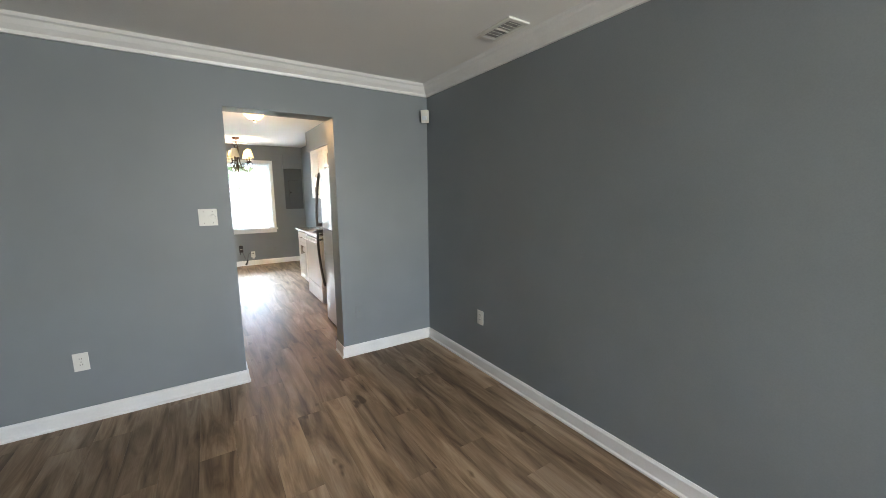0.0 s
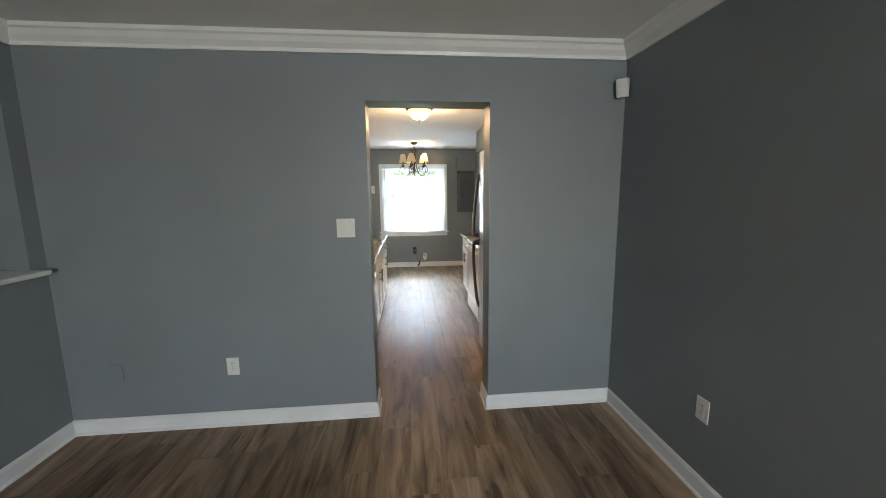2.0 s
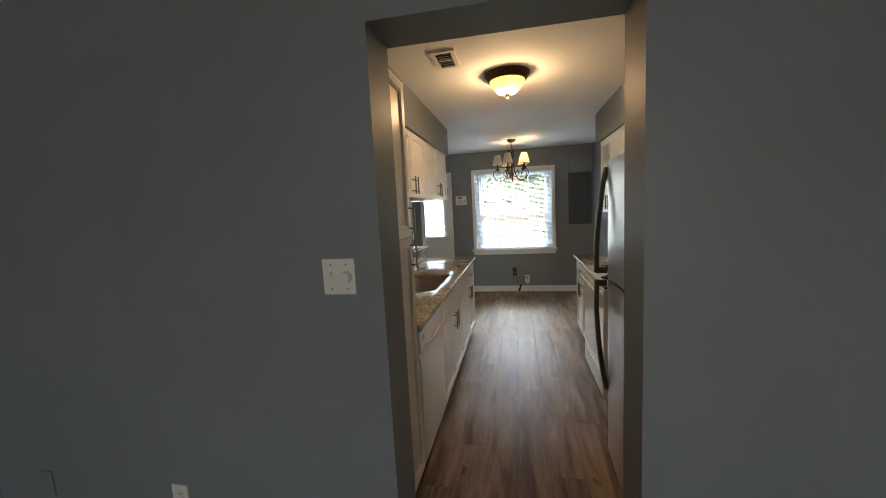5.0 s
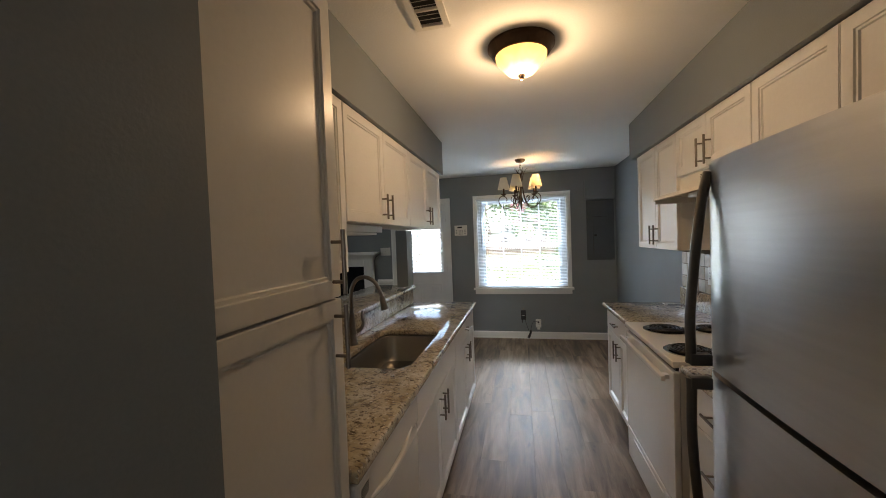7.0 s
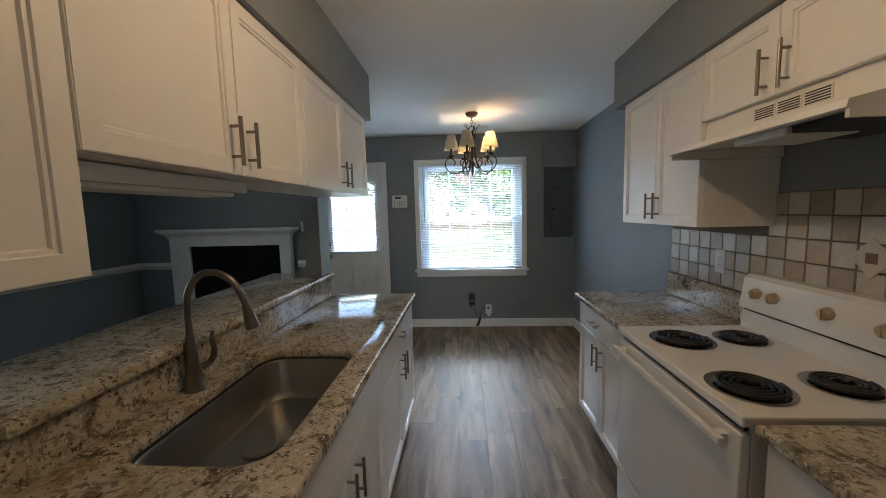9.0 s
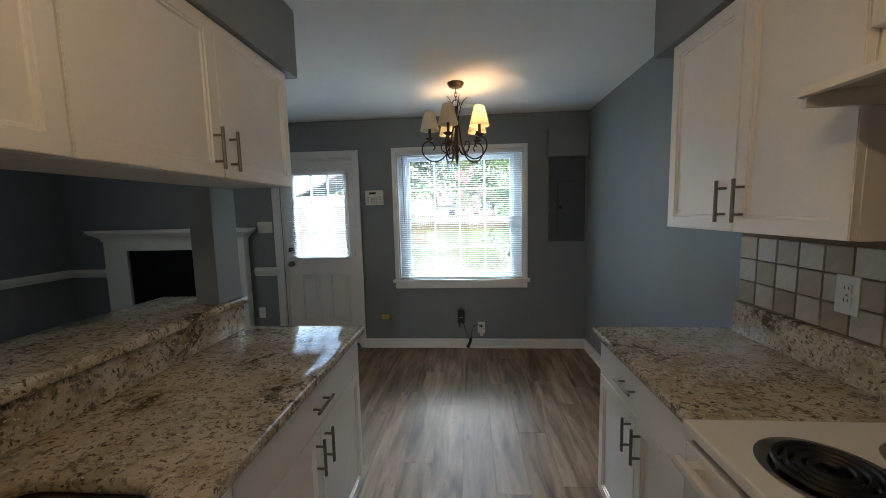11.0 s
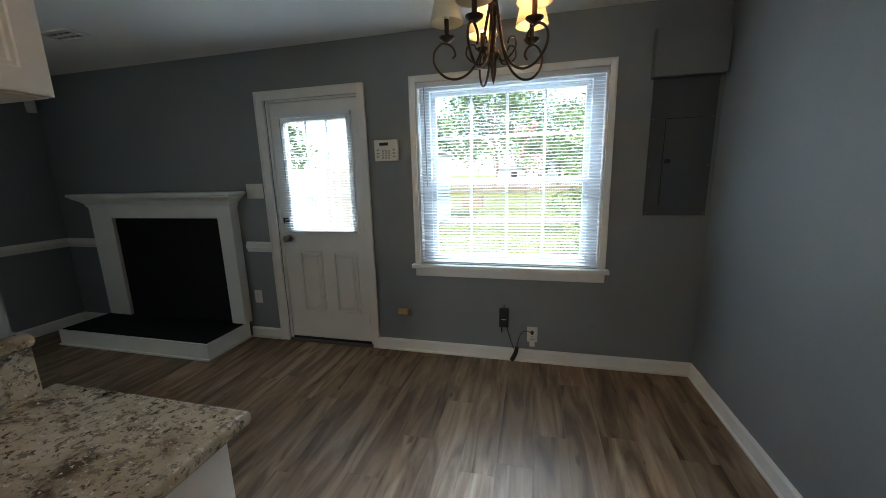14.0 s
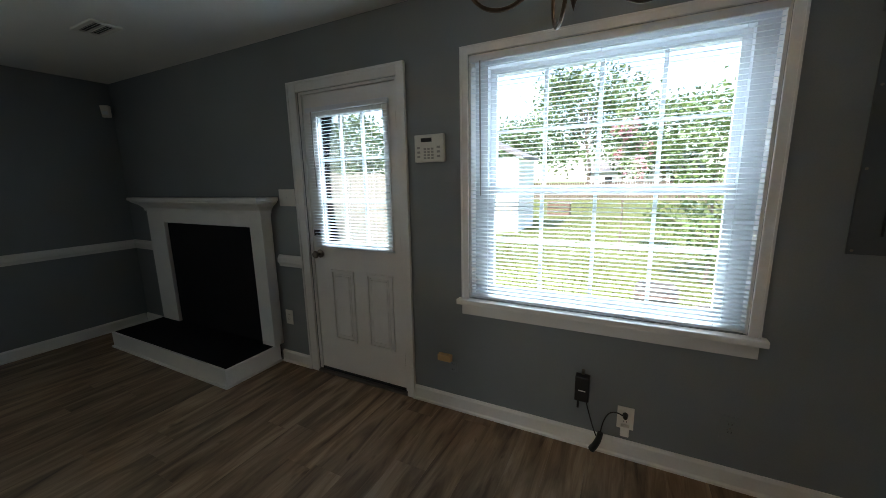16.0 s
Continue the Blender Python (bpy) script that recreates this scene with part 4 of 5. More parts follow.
def back_door():
    d = thing("door_1", (-1.15, YN, 0), "closed white back door with glazed top and two raised panels", "door")
    tagged(d, kind="structure")
    x0, x1, y0, y1 = -1.535, -0.765, YN + 0.012, YN + 0.055
    gx0, gx1, gz0, gz1 = -1.42, -0.85, 1.02, 1.90
    leaf = part("door_leaf", boxes([(x0, gx0, y0, y1, 0.035, 2.04), (gx1, x1, y0, y1, 0.035, 2.04), (gx0, gx1, y0, y1, 0.035, gz0), (gx0, gx1, y0, y1, gz1, 2.04)]), TRIM, d)
    part("lite_frame", boxes([(gx0 - 0.03, gx0 + 0.01, y0 - 0.012, y0, gz0 - 0.03, gz1 + 0.03), (gx1 - 0.01, gx1 + 0.03, y0 - 0.012, y0, gz0 - 0.03, gz1 + 0.03), (gx0 + 0.01, gx1 - 0.01, y0 - 0.012, y0, gz0 - 0.03, gz0 + 0.01), (gx0 + 0.01, gx1 - 0.01, y0 - 0.012, y0, gz1 - 0.01, gz1 + 0.03)], 0.003), TRIM, leaf)
    sash(d, "glazing", gx0, gx1, y0 + 0.004, gz0, gz1, 3, 3, 0.012)
    for a, b in ((-1.385, -1.175), (-1.065, -0.845)):
        bm = bmesh.new()
        for m, q, out in ((0.0, 0.018, 0.012), (0.032, 0.012, 0.007)):
            for r in ((a + m, a + m + q, 0.29 + m, 0.83 - m), (b - m - q, b - m, 0.29 + m, 0.83 - m)):
                box(r[0], r[1], y0 - out, y0, r[2], r[3], 0.002, bm)
            for z in (0.29 + m, 0.83 - m - q):
                box(a + m + q, b - m - q, y0 - out, y0, z, z + q, 0.002, bm)
        box(a + 0.045, b - 0.045, y0 - 0.009, y0, 0.335, 0.785, 0.006, bm)
        part("panel", bm, TRIM, leaf)
    knob = turned([(0, 0.0), (0.03, 0.0), (0.03, 0.006), (0.011, 0.012), (0.011, 0.032), (0.024, 0.04), (0.028, 0.052), (0.02, 0.064), (0, 0.066)], (0, 0, 0), 20)
    bmesh.ops.rotate(knob, verts=knob.verts, cent=(0, 0, 0), matrix=Euler((radians(90), 0, 0)).to_matrix())
    bmesh.ops.translate(knob, verts=knob.verts, vec=(-1.475, y0, 0.94))
    part("knob", knob, NICKEL, leaf, "satin nickel door knob", True)
    part("deadbolt", box(-1.50, -1.45, y0 - 0.025, y0, 1.07, 1.12, 0.006), BLACK, leaf, "dark deadbolt")
    for z in (0.25, 1.05, 1.82):
        part("hinge", rod((x1 + 0.004, y0 - 0.004, z - 0.045), (x1 + 0.004, y0 - 0.004, z + 0.045), 0.006, n=8), NICKEL, d)
    part("jamb", boxes([(-1.56, -1.537, YN + 0.002, YN + 0.15, 0.026, 2.06), (-0.763, -0.745, YN + 0.002, YN + 0.15, 0.026, 2.06), (-1.537, -0.763, YN + 0.002, YN + 0.15, 2.043, 2.06)]), TRIM, d)
    part("door_stop", boxes([(-1.537, -1.522, YN + 0.057, YN + 0.075, 0.026, 2.043), (-0.778, -0.763, YN + 0.057, YN + 0.075, 0.026, 2.043), (-1.522, -0.778, YN + 0.057, YN + 0.075, 2.028, 2.043)]), TRIM, d)
    part("threshold", box(-1.56, -0.745, YN - 0.02, YN + 0.1, 0.0, 0.018, 0.004), NICKEL, d, "metal threshold")
    part("sweep", box(x0, x1, y0 - 0.004, y0 + 0.02, 0.019, 0.04), BLACK, d, "black rubber door sweep")
    y = YN - 0.018
    part("casing", boxes([(-1.645, -1.565, y, YN, 0, 2.13), (-0.742, -0.685, y, YN, 0, 2.13), (-1.565, -0.742, y, YN, 2.06, 2.13)], 0.003), TRIM, d)
    part("casing_edge", boxes([(-1.645, -1.63, y - 0.006, y, 0, 2.13), (-0.70, -0.685, y - 0.006, y, 0, 2.13), (-1.63, -0.70, y - 0.006, y, 2.115, 2.13)], 0.002), TRIM, d)


back_door()
blind("door_blind", -1.475, -0.805, YN - 0.018, 0.995, 1.945, "white mini blind hanging on the back door")


# ---- fireplace ----
def fireplace():
    f = thing("fireplace", (-2.75, 9.1, 0), "white painted mantel around a flat black firebox on a low hearth", "fireplace")
    x0, x1 = -3.58, -1.955
    o0, o1, oz = -3.31, -2.10, 1.12
    y = YN - 0.09
    for a, b in ((x0, o0), (o1, x1)):
        part("leg", box(a, b, y, YN - 0.001, 0.152, 1.235, 0.004), TRIM, f, "white mantel leg")
    part("header", box(o0, o1, y, YN - 0.001, oz, 1.235, 0.004), TRIM, f)
    bm = bmesh.new()
    prof = [(0, 0), (0.01, 0), (0.014, 0.025), (0.04, 0.055), (0.07, 0.075), (0.085, 0.085), (0.085, 0.095), (0.1, 0.1), (0.1, 0.125), (0, 0.125)]
    rings = []
    for o, u in prof:
        rings.append([bm.verts.new(p) for p in ((x0 - o, YN - 0.002, 1.225 + u), (x0 - o, y - o, 1.225 + u), (x1 + o, y - o, 1.225 + u), (x1 + o, YN - 0.002, 1.225 + u))])
    for a, b in zip(rings, rings[1:]):
        for k in range(3):
            bm.faces.new((a[k], a[k + 1], b[k + 1], b[k]))
    bm.faces.new(rings[-2]), bm.faces.new(rings[0])
    part("mantel_shelf", bm, TRIM, f, "moulded white mantel shelf")
    part("firebox_panel", box(o0 + 0.001, o1 - 0.001, y + 0.03, YN - 0.001, 0.152, oz - 0.001), FIREBLACK, f, "flat black painted firebox front")
    part("hearth_frame", boxes([(-3.63, -1.975, 8.845, 8.865, 0, 0.142), (-1.995, -1.975, 8.865, YN - 0.025, 0, 0.142), (-3.63, -3.61, 8.865, YN - 0.025, 0, 0.142)], 0.002), TRIM, f, "white painted hearth boards")
    part("hearth_shoe", boxes([(-3.64, -1.965, 8.833, 8.845, 0, 0.018), (-1.975, -1.963, 8.845, YN - 0.025, 0, 0.018)], 0.003), TRIM, f)
    part("hearth_top", box(-3.61, -1.995, 8.865, YN - 0.002, 0.02, 0.148), FIREBLACK, f, "flat black hearth top")


fireplace()


# ---- plates, outlets and devices ----
def outlet(name, c, n, label, w=0.075, h=0.118, sockets=True, material=PLATE, screw=True):
    """A cover plate at c on a wall whose outward direction is n, along x or y."""
    c, n = Vector(c), Vector(n)
    u = Vector((0, 0, 1)).cross(n)
    o = thing(name, c, label, "outlet" if sockets else "plate")

    def piece(nm, du, dz, hu, hz, d0, d1, m, parent, bevel=0.0):
        a, b = c + u * (du - hu) + n * d0 + Vector((0, 0, dz - hz)), c + u * (du + hu) + n * d1 + Vector((0, 0, dz + hz))
        return part(nm, box(min(a.x, b.x), max(a.x, b.x), min(a.y, b.y), max(a.y, b.y), min(a.z, b.z), max(a.z, b.z), bevel), m, parent)
    p = piece("plate", 0, 0, w / 2, h / 2, 0.0005, 0.006, material, o, 0.002)
    if sockets:
        for dz in (-0.02, 0.02):
            s = piece("socket", 0, dz, 0.016, 0.014, 0.006, 0.0085, material, p, 0.001)
            for du in (-0.006, 0.006):
                piece("slot", du, dz + 0.003, 0.0012, 0.005, 0.0085, 0.0092, VENTDARK, p)
    if screw:
        piece("screw", 0, 0, 0.0025, 0.0025, 0.006, 0.0072, NICKEL, p)
    return o


outlet("wall_outlet", (-0.914, YA, 0.412), (0, -1, 0), "white duplex wall outlet in the living room")
outlet("wall_outlet", (XR, 3.165, 0.445), (-1, 0, 0), "white duplex wall outlet in the living room")
outlet("cable_plate", (0.932, YA, 0.405), (0, -1, 0), "wall plate painted over in wall grey", sockets=False, material=PAINTEDPLATE)
outlet("cable_plate", (-1.62, YA, 0.40), (0, -1, 0), "wall plate painted over in wall grey", sockets=False, material=PAINTEDPLATE)
outlet("wall_outlet", (-1.855, YN, 0.395), (0, -1, 0), "white duplex outlet beside the fireplace")
outlet("blank_plate", (-1.755, YN, 1.345), (0, -1, 0), "wide white blank plate beside the door", 0.165, 0.125, False)
outlet("wall_outlet", (-0.40, YN, 0.29), (0, -1, 0), "outlet painted over in wall grey", material=PAINTEDPLATE, w=0.06, h=0.07)
outlet("wall_outlet", (1.005, YN, 0.30), (0, -1, 0), "outlet painted over in wall grey", material=PAINTEDPLATE)
outlet("cable_plate", (-0.40, YN, 1.50), (0, -1, 0), "painted single switch plate below the alarm keypad", 0.07, 0.115, False, PAINTEDPLATE)
outlet("wall_outlet", (XR - 0.008, 6.72, 1.185), (-1, 0, 0), "white duplex outlet on the tile backsplash", h=0.125)
outlet("wall_outlet", (XL, 7.3, 0.42), (1, 0, 0), "white duplex outlet below the chair rail")
jack = outlet("phone_jack", (-0.455, YN, 0.345), (0, -1, 0), "aged ivory surface phone jack", 0.095, 0.05, False, IVORY)
part("jack_body", box(-0.50, -0.41, YN - 0.028, YN - 0.006, 0.325, 0.365, 0.004), IVORY, jack)


def dimmer():
    d = thing("light_switch", (-0.148, YA, 1.303), "white two-gang plate with toggle and round dimmer knob", "switch")
    part("plate", box(-0.207, -0.093, YA - 0.007, YA - 0.0005, 1.243, 1.363, 0.003), PLATE, d)
    part("dimmer_knob", rod((-0.122, YA - 0.006, 1.303), (-0.122, YA - 0.028, 1.303), 0.02, 0.0175, 20), PLATE, d, "round ivory dimmer knob", True)
    part("toggle", box(-0.18, -0.172, YA - 0.018, YA - 0.006, 1.298, 1.32, 0.002), PLATE, d)
    for z in (1.263, 1.343):
        for x in (-0.176, -0.122):
            part("screw", rod((x, YA - 0.0065, z), (x, YA - 0.0085, z), 0.003, n=8), NICKEL, d)


dimmer()


def alarm_keypad():
    a = thing("alarm_keypad", (-0.525, YN, 1.63), "white wall alarm keypad with a dark display", "keypad")
    b = part("case", box(-0.62, -0.43, YN - 0.03, YN - 0.001, 1.555, 1.71, 0.006), PLATE, a)
    part("display", box(-0.575, -0.505, YN - 0.032, YN - 0.0295, 1.668, 1.69), BLACK, b, "dark display")
    part("flap", box(-0.612, -0.438, YN - 0.034, YN - 0.0295, 1.56, 1.648, 0.002), PLATE, b)
    for i in range(3):
        for j in range(4):
            part("key", box(-0.555 + i * 0.024, -0.54 + i * 0.024, YN - 0.0365, YN - 0.0335, 1.572 + j * 0.017, 1.583 + j * 0.017), KEYGREY, b)
    for z in (1.58, 1.605, 1.63):
        part("key", box(-0.598, -0.58, YN - 0.0365, YN - 0.0335, z, z + 0.012), KEYGREY, b)
        part("key", box(-0.47, -0.45, YN - 0.0365, YN - 0.0335, z, z + 0.012), KEYGREY, b)


alarm_keypad()


def motion_sensor(place, turn, label):
    s = thing("wall_sensor", place, label, "sensor")
    b = box(-0.035, 0.035, -0.05, 0.0, -0.055, 0.055, 0.008)
    for v in b.verts:
        if v.co.y < -0.03 and v.co.z < 0:
            v.co.y += 0.02
    bmesh.ops.transform(b, verts=b.verts, matrix=Matrix.Translation(place) @ Matrix.Rotation(radians(turn), 4, "Z"))
    part("case", b, PLATE, s)
    l = box(-0.022, 0.022, -0.043, -0.03, -0.03, 0.0, 0.004)
    bmesh.ops.transform(l, verts=l.verts, matrix=Matrix.Translation(place) @ Matrix.Rotation(radians(turn), 4, "Z"))
    part("lens", l, VINYL, s)


motion_sensor((1.632, YA - 0.045, 2.16), -50, "white corner motion sensor below the crown moulding")
motion_sensor((XL + 0.03, YN - 0.06, 2.17), 45, "white corner motion sensor in the family room")


def breaker_panel():
    p = thing("breaker_panel", (1.45, YN, 1.57), "dark grey steel breaker panel with a closed hinged door", "electrical panel")
    c = part("cover", box(1.278, 1.642, YN - 0.012, YN - 0.001, 1.14, 1.985, 0.002), PANELGREY, p)
    part("door", box(1.365, 1.56, YN - 0.018, YN - 0.012, 1.215, 1.75, 0.0015), PANELGREY, p)
    # raised black strips paint the shaded gap at the door's left and top edges
    part("door_lip", boxes([(1.361, 1.366, YN - 0.021, YN - 0.012, 1.212, 1.753), (1.366, 1.562, YN - 0.021, YN - 0.012, 1.748, 1.753)], 0.001), BLACK, p)
    part("latch", box(1.375, 1.41, YN - 0.022, YN - 0.018, 1.475, 1.505, 0.001), BLACK, p, "small dark latch")
    for x in (1.292, 1.628):
        for z in (1.155, 1.46, 1.75):
            part("screw", rod((x, YN - 0.0115, z), (x, YN - 0.0145, z), 0.005, n=8), NICKEL, c)
    b = thing("wall_box", (1.44, YN, 2.1), "painted grey box cover mounted above the breaker panel", "box cover")
    part("cover", box(1.262, 1.655, YN - 0.07, YN - 0.001, 1.992, 2.262, 0.003), WALL, b)


breaker_panel()


def power_adapter():
    a = thing("power_adapter", (0.335, YN, 0.38), "black wall transformer with hanging cable plugged in an outlet", "adapter")
    part("case", box(0.30, 0.372, YN - 0.05, YN - 0.002, 0.285, 0.425, 0.006), BLACK, a)
    part("hook", rod((0.336, YN - 0.012, 0.42), (0.336, YN - 0.012, 0.45), 0.008, n=8), NICKEL, a)
    part("stripe", box(0.318, 0.354, YN - 0.0515, YN - 0.0495, 0.345, 0.351), PLATE, a, "small pale print")
    part("stub", rod((0.318, YN - 0.025, 0.29), (0.318, YN - 0.025, 0.235), 0.006, n=8), BLACK, a)
    part("cable", tube(smooth_path([(0.355, YN - 0.025, 0.29), (0.375, YN - 0.03, 0.22), (0.405, YN - 0.035, 0.13), (0.425, YN - 0.04, 0.09)], 6), 0.0032, 6), BLACK, a, "", True)
    part("cable", tube(smooth_path([(0.435, YN - 0.04, 0.12), (0.45, YN - 0.035, 0.2), (0.475, YN - 0.035, 0.25), (0.51, YN - 0.035, 0.262), (0.545, YN - 0.03, 0.245)], 6), 0.0032, 6), BLACK, a, "", True)
    part("cable_bundle", tube(smooth_path([(0.40, YN - 0.04, 0.02), (0.415, YN - 0.045, 0.05), (0.43, YN - 0.045, 0.09), (0.438, YN - 0.042, 0.13)], 5), 0.019, 10, 0.014), BLACK, a, "coiled black cable bundle", True)
    part("plug", rod((0.548, YN - 0.009, 0.245), (0.548, YN - 0.04, 0.247), 0.014, 0.010, 12), BLACK, a, "", True)
    o = outlet("wall_outlet", (0.557, YN, 0.225), (0, -1, 0), "white duplex outlet with a black plug in it", 0.078, 0.122)
    part("white_plug", box(0.537, 0.577, YN - 0.04, YN - 0.0095, 0.14, 0.195, 0.004), PLATE, o, "small white plug-in block")
    a.location.x += 0.03
    o.location.x += 0.022


power_adapter()


def ceiling_vent(x, y, sx, sy, along_y, label, missing=False):
    v = thing("ceiling_vent", (x, y, H), label, "vent")
    z = H - 0.012
    part("backing", box(x - sx / 2 + 0.02, x + sx / 2 - 0.02, y - sy / 2 + 0.02, y + sy / 2 - 0.02, H - 0.002, H - 0.0005), KEYGREY if y < YA else VENTDARK, v)
    f = 0.028
    part("frame", boxes([(x - sx / 2, x - sx / 2 + f, y - sy / 2, y + sy / 2, z, H - 0.0004), (x + sx / 2 - f, x + sx / 2, y - sy / 2, y + sy / 2, z, H - 0.0004), (x - sx / 2 + f, x + sx / 2 - f, y - sy / 2, y - sy / 2 + f, z, H - 0.0004), (x - sx / 2 + f, x + sx / 2 - f, y + sy / 2 - f, y + sy / 2, z, H - 0.0004), (x - sx / 2 + f, x + sx / 2 - f, y - 0.006, y + 0.006, z, H - 0.0004)], 0.002), PLATE, v)
    n = 7
    for k in range(n):
        yy = y - sy / 2 + f + (sy - 2 * f) * (k + 0.5) / n
        s = box(x - sx / 2 + f, x + sx / 2 - f, yy - 0.0065, yy + 0.0065, z + 0.002, z + 0.0035)
        bmesh.ops.rotate(s, verts=s.verts, cent=(x, yy, z + 0.003), matrix=Euler((radians(35), 0, 0)).to_matrix())
        part("slat", s, PLATE, v)


ceiling_vent(1.44, 2.70, 0.16, 0.30, True, "white ceiling air vent beside the crown moulding")
ceiling_vent(0.02, 5.27, 0.15, 0.27, True, "white ceiling air vent with dark slots")
ceiling_vent(0.47, 8.99, 0.22, 0.11, False, "small white ceiling vent near the window")
ceiling_vent(-2.55, 8.68, 0.28, 0.16, False, "white ceiling vent in the family room")

# front window behind the walk
fw = thing("window_2", (0.9, YS, 0.85), "white framed front window", "window")
tagged(fw, kind="structure")
part("casing", boxes([(0.22, 0.3, YS, YS + 0.018, 0.78, 2.22), (1.5, 1.58, YS, YS + 0.018, 0.78, 2.22), (0.3, 1.5, YS, YS + 0.018, 2.15, 2.22), (0.3, 1.5, YS, YS + 0.018, 0.78, 0.85)], 0.003), TRIM, fw)
sash(fw, "sash", 0.3, 1.5, YS - 0.1, 0.85, 2.15, 2, 1)

# assumed side window of the family room, added out of view with its shade drawn
sw = thing("added_side_window", (XL, 6.1, 0.88), "added white framed side window with a drawn shade, out of view", "window")
tagged(sw, kind="structure")
part("casing", boxes([(XL, XL + 0.018, 5.03, 5.1, 0.91, 2.2), (XL, XL + 0.018, 7.1, 7.17, 0.91, 2.2), (XL, XL + 0.018, 5.1, 7.1, 2.13, 2.2)], 0.003), TRIM, sw)
part("shade", box(XL - 0.09, XL - 0.086, 5.1, 7.1, 0.88, 2.13), SHADE, sw)

# ---- the garden ----
GZ = -0.4
rng = np.random.default_rng(7)
solid("ground", box(-400, 400, YN + 0.2, 600, GZ - 0.5, GZ), GRASS, "sunlit mown lawn", "lawn", "structure")
solid("ground_front", boxes([(-400, 400, -400, YS - 0.2, GZ - 0.5, GZ), (-400, XL - 0.25, YS - 0.2, YN + 0.2, GZ - 0.5, GZ)]), GRASS, "mown lawn before the house", "lawn", "structure")


def leaves(centres, size, count_each, spread):
    """Many small leaf blades scattered round clump centres."""
    c = np.repeat(np.array(centres), count_each, axis=0)
    n = len(c)
    c = c + rng.normal(0, 1, (n, 3)) * np.array(spread)
    a, b = rng.normal(0, 1, (n, 3)), rng.normal(0, 1, (n, 3))
    a /= np.linalg.norm(a, axis=1)[:, None]
    b -= a * np.sum(a * b, axis=1)[:, None]
    b /= np.linalg.norm(b, axis=1)[:, None]
    s = size * rng.uniform(0.6, 1.4, (n, 1))
    v = np.stack([c - a * s, c + b * s * 0.5, c + a * s, c - b * s * 0.5], 1).reshape(-1, 3)
    return v.tolist(), np.arange(4 * n).reshape(-1, 4).tolist()


def leaf_part(name, data, material, parent, label=""):
    me = bpy.data.meshes.new(name)
    o = ORG[parent]
    me.from_pydata([(v[0] - o.x, v[1] - o.y, v[2] - o.z) for v in data[0]], [], data[1])
    me.materials.append(material)
    ob = new(name, me)
    ob.parent = parent
    ORG[ob] = o
    return tagged(ob, label)


def tree(x, y, height, spread, label, material=LEAF, clumps=60, each=70, leaf=0.16, trunk=0.22, low=0.3, blossom=0):
    t = thing("tree", (x, y, GZ), label, "tree")
    bm = tube(smooth_path([(x, y, GZ - 0.1), (x + 0.05 * spread, y, GZ + height * 0.25), (x - 0.04 * spread, y, GZ + height * 0.55), (x, y, GZ + height * 0.85)], 5), trunk, 8, trunk * 0.25)
    centres = []
    for k in range(clumps):
        a, h = rng.uniform(0, 2 * math.pi), rng.uniform(low, 1.0)
        r = spread * math.sqrt(max(0.02, 1 - ((h - 0.55) / 0.55) ** 2)) * rng.uniform(0.35, 1.0)
        centres.append((x + r * math.cos(a), y + r * math.sin(a), GZ + height * h))
        if k % 5 == 0:
            p = centres[-1]
            tube(smooth_path([(x, y, GZ + height * h * 0.6), ((x + p[0]) / 2, (y + p[1]) / 2, GZ + height * h * 0.85), p], 4), trunk * 0.3, 6, trunk * 0.06, bm)
    part("trunk", bm, BARK, t, "", True)
    sp = spread * 0.16
    leaf_part("crown", leaves(centres, leaf, each, (sp, sp, sp * 0.7)), material, t)
    if blossom:
        leaf_part("blossom", leaves(centres[:blossom], leaf * 0.9, 60, (sp * 0.5, sp * 0.5, sp * 0.8)), PETAL, t, "pink flower clusters")


tree(-3.6, 48, 11.5, 5.6, "tall broadleaf tree behind the far fence", each=110, leaf=0.22)
tree(3.5, 55, 9.5, 5.0, "broadleaf tree behind the far fence", leaf=0.24)
tree(-13, 52, 8, 5.0, "broadleaf tree beyond the fence", leaf=0.24)
tree(13, 50, 9, 5.5, "broadleaf tree beyond the fence", leaf=0.24)
tree(-19, 30, 6.5, 3.4, "green tree beyond the side fence", leaf=0.2)
tree(1.75, 14.8, 3.1, 0.85, "slender flowering shrub tree with light green leaves", LEAF2, 45, 60, 0.055, 0.035, 0.12, 0)
tree(0.35, 17.5, 3.6, 0.55, "crepe myrtle with pink blossoms", LEAF2, 22, 45, 0.055, 0.03, 0.5, 12)
tree(3.1, 15.5, 3.0, 1.1, "dense green garden shrub", LEAF2, 60, 70, 0.06, 0.04, 0.05)

# fences
bm = box(-0.07, 0.07, -0.01, 0.01, 0, 1.5)
board_far = mesh_of("board", bm, DARKFENCE)
far = thing("fence", (0, 42, GZ), "dark weathered wooden board fence at the end of the lawn", "fence")
for k in range(110):
    b = new("board", board_far)
    b.parent = far
    b.location = (-12 + k * 0.2, 0, rng.uniform(-0.02, 0.03))
part("rail", boxes([(-12.2, 10.2, 42.02, 42.06, GZ + 0.3, GZ + 0.4), (-12.2, 10.2, 42.02, 42.06, GZ + 1.1, GZ + 1.2)]), DARKFENCE, far)
bm = box(-0.068, 0.068, -0.01, 0.01, 0, 2.1)
board_near = mesh_of("board", bm, FENCE)
near = thing("fence", (-6, 14.5, GZ), "pale weathered privacy fence beside the house", "fence")
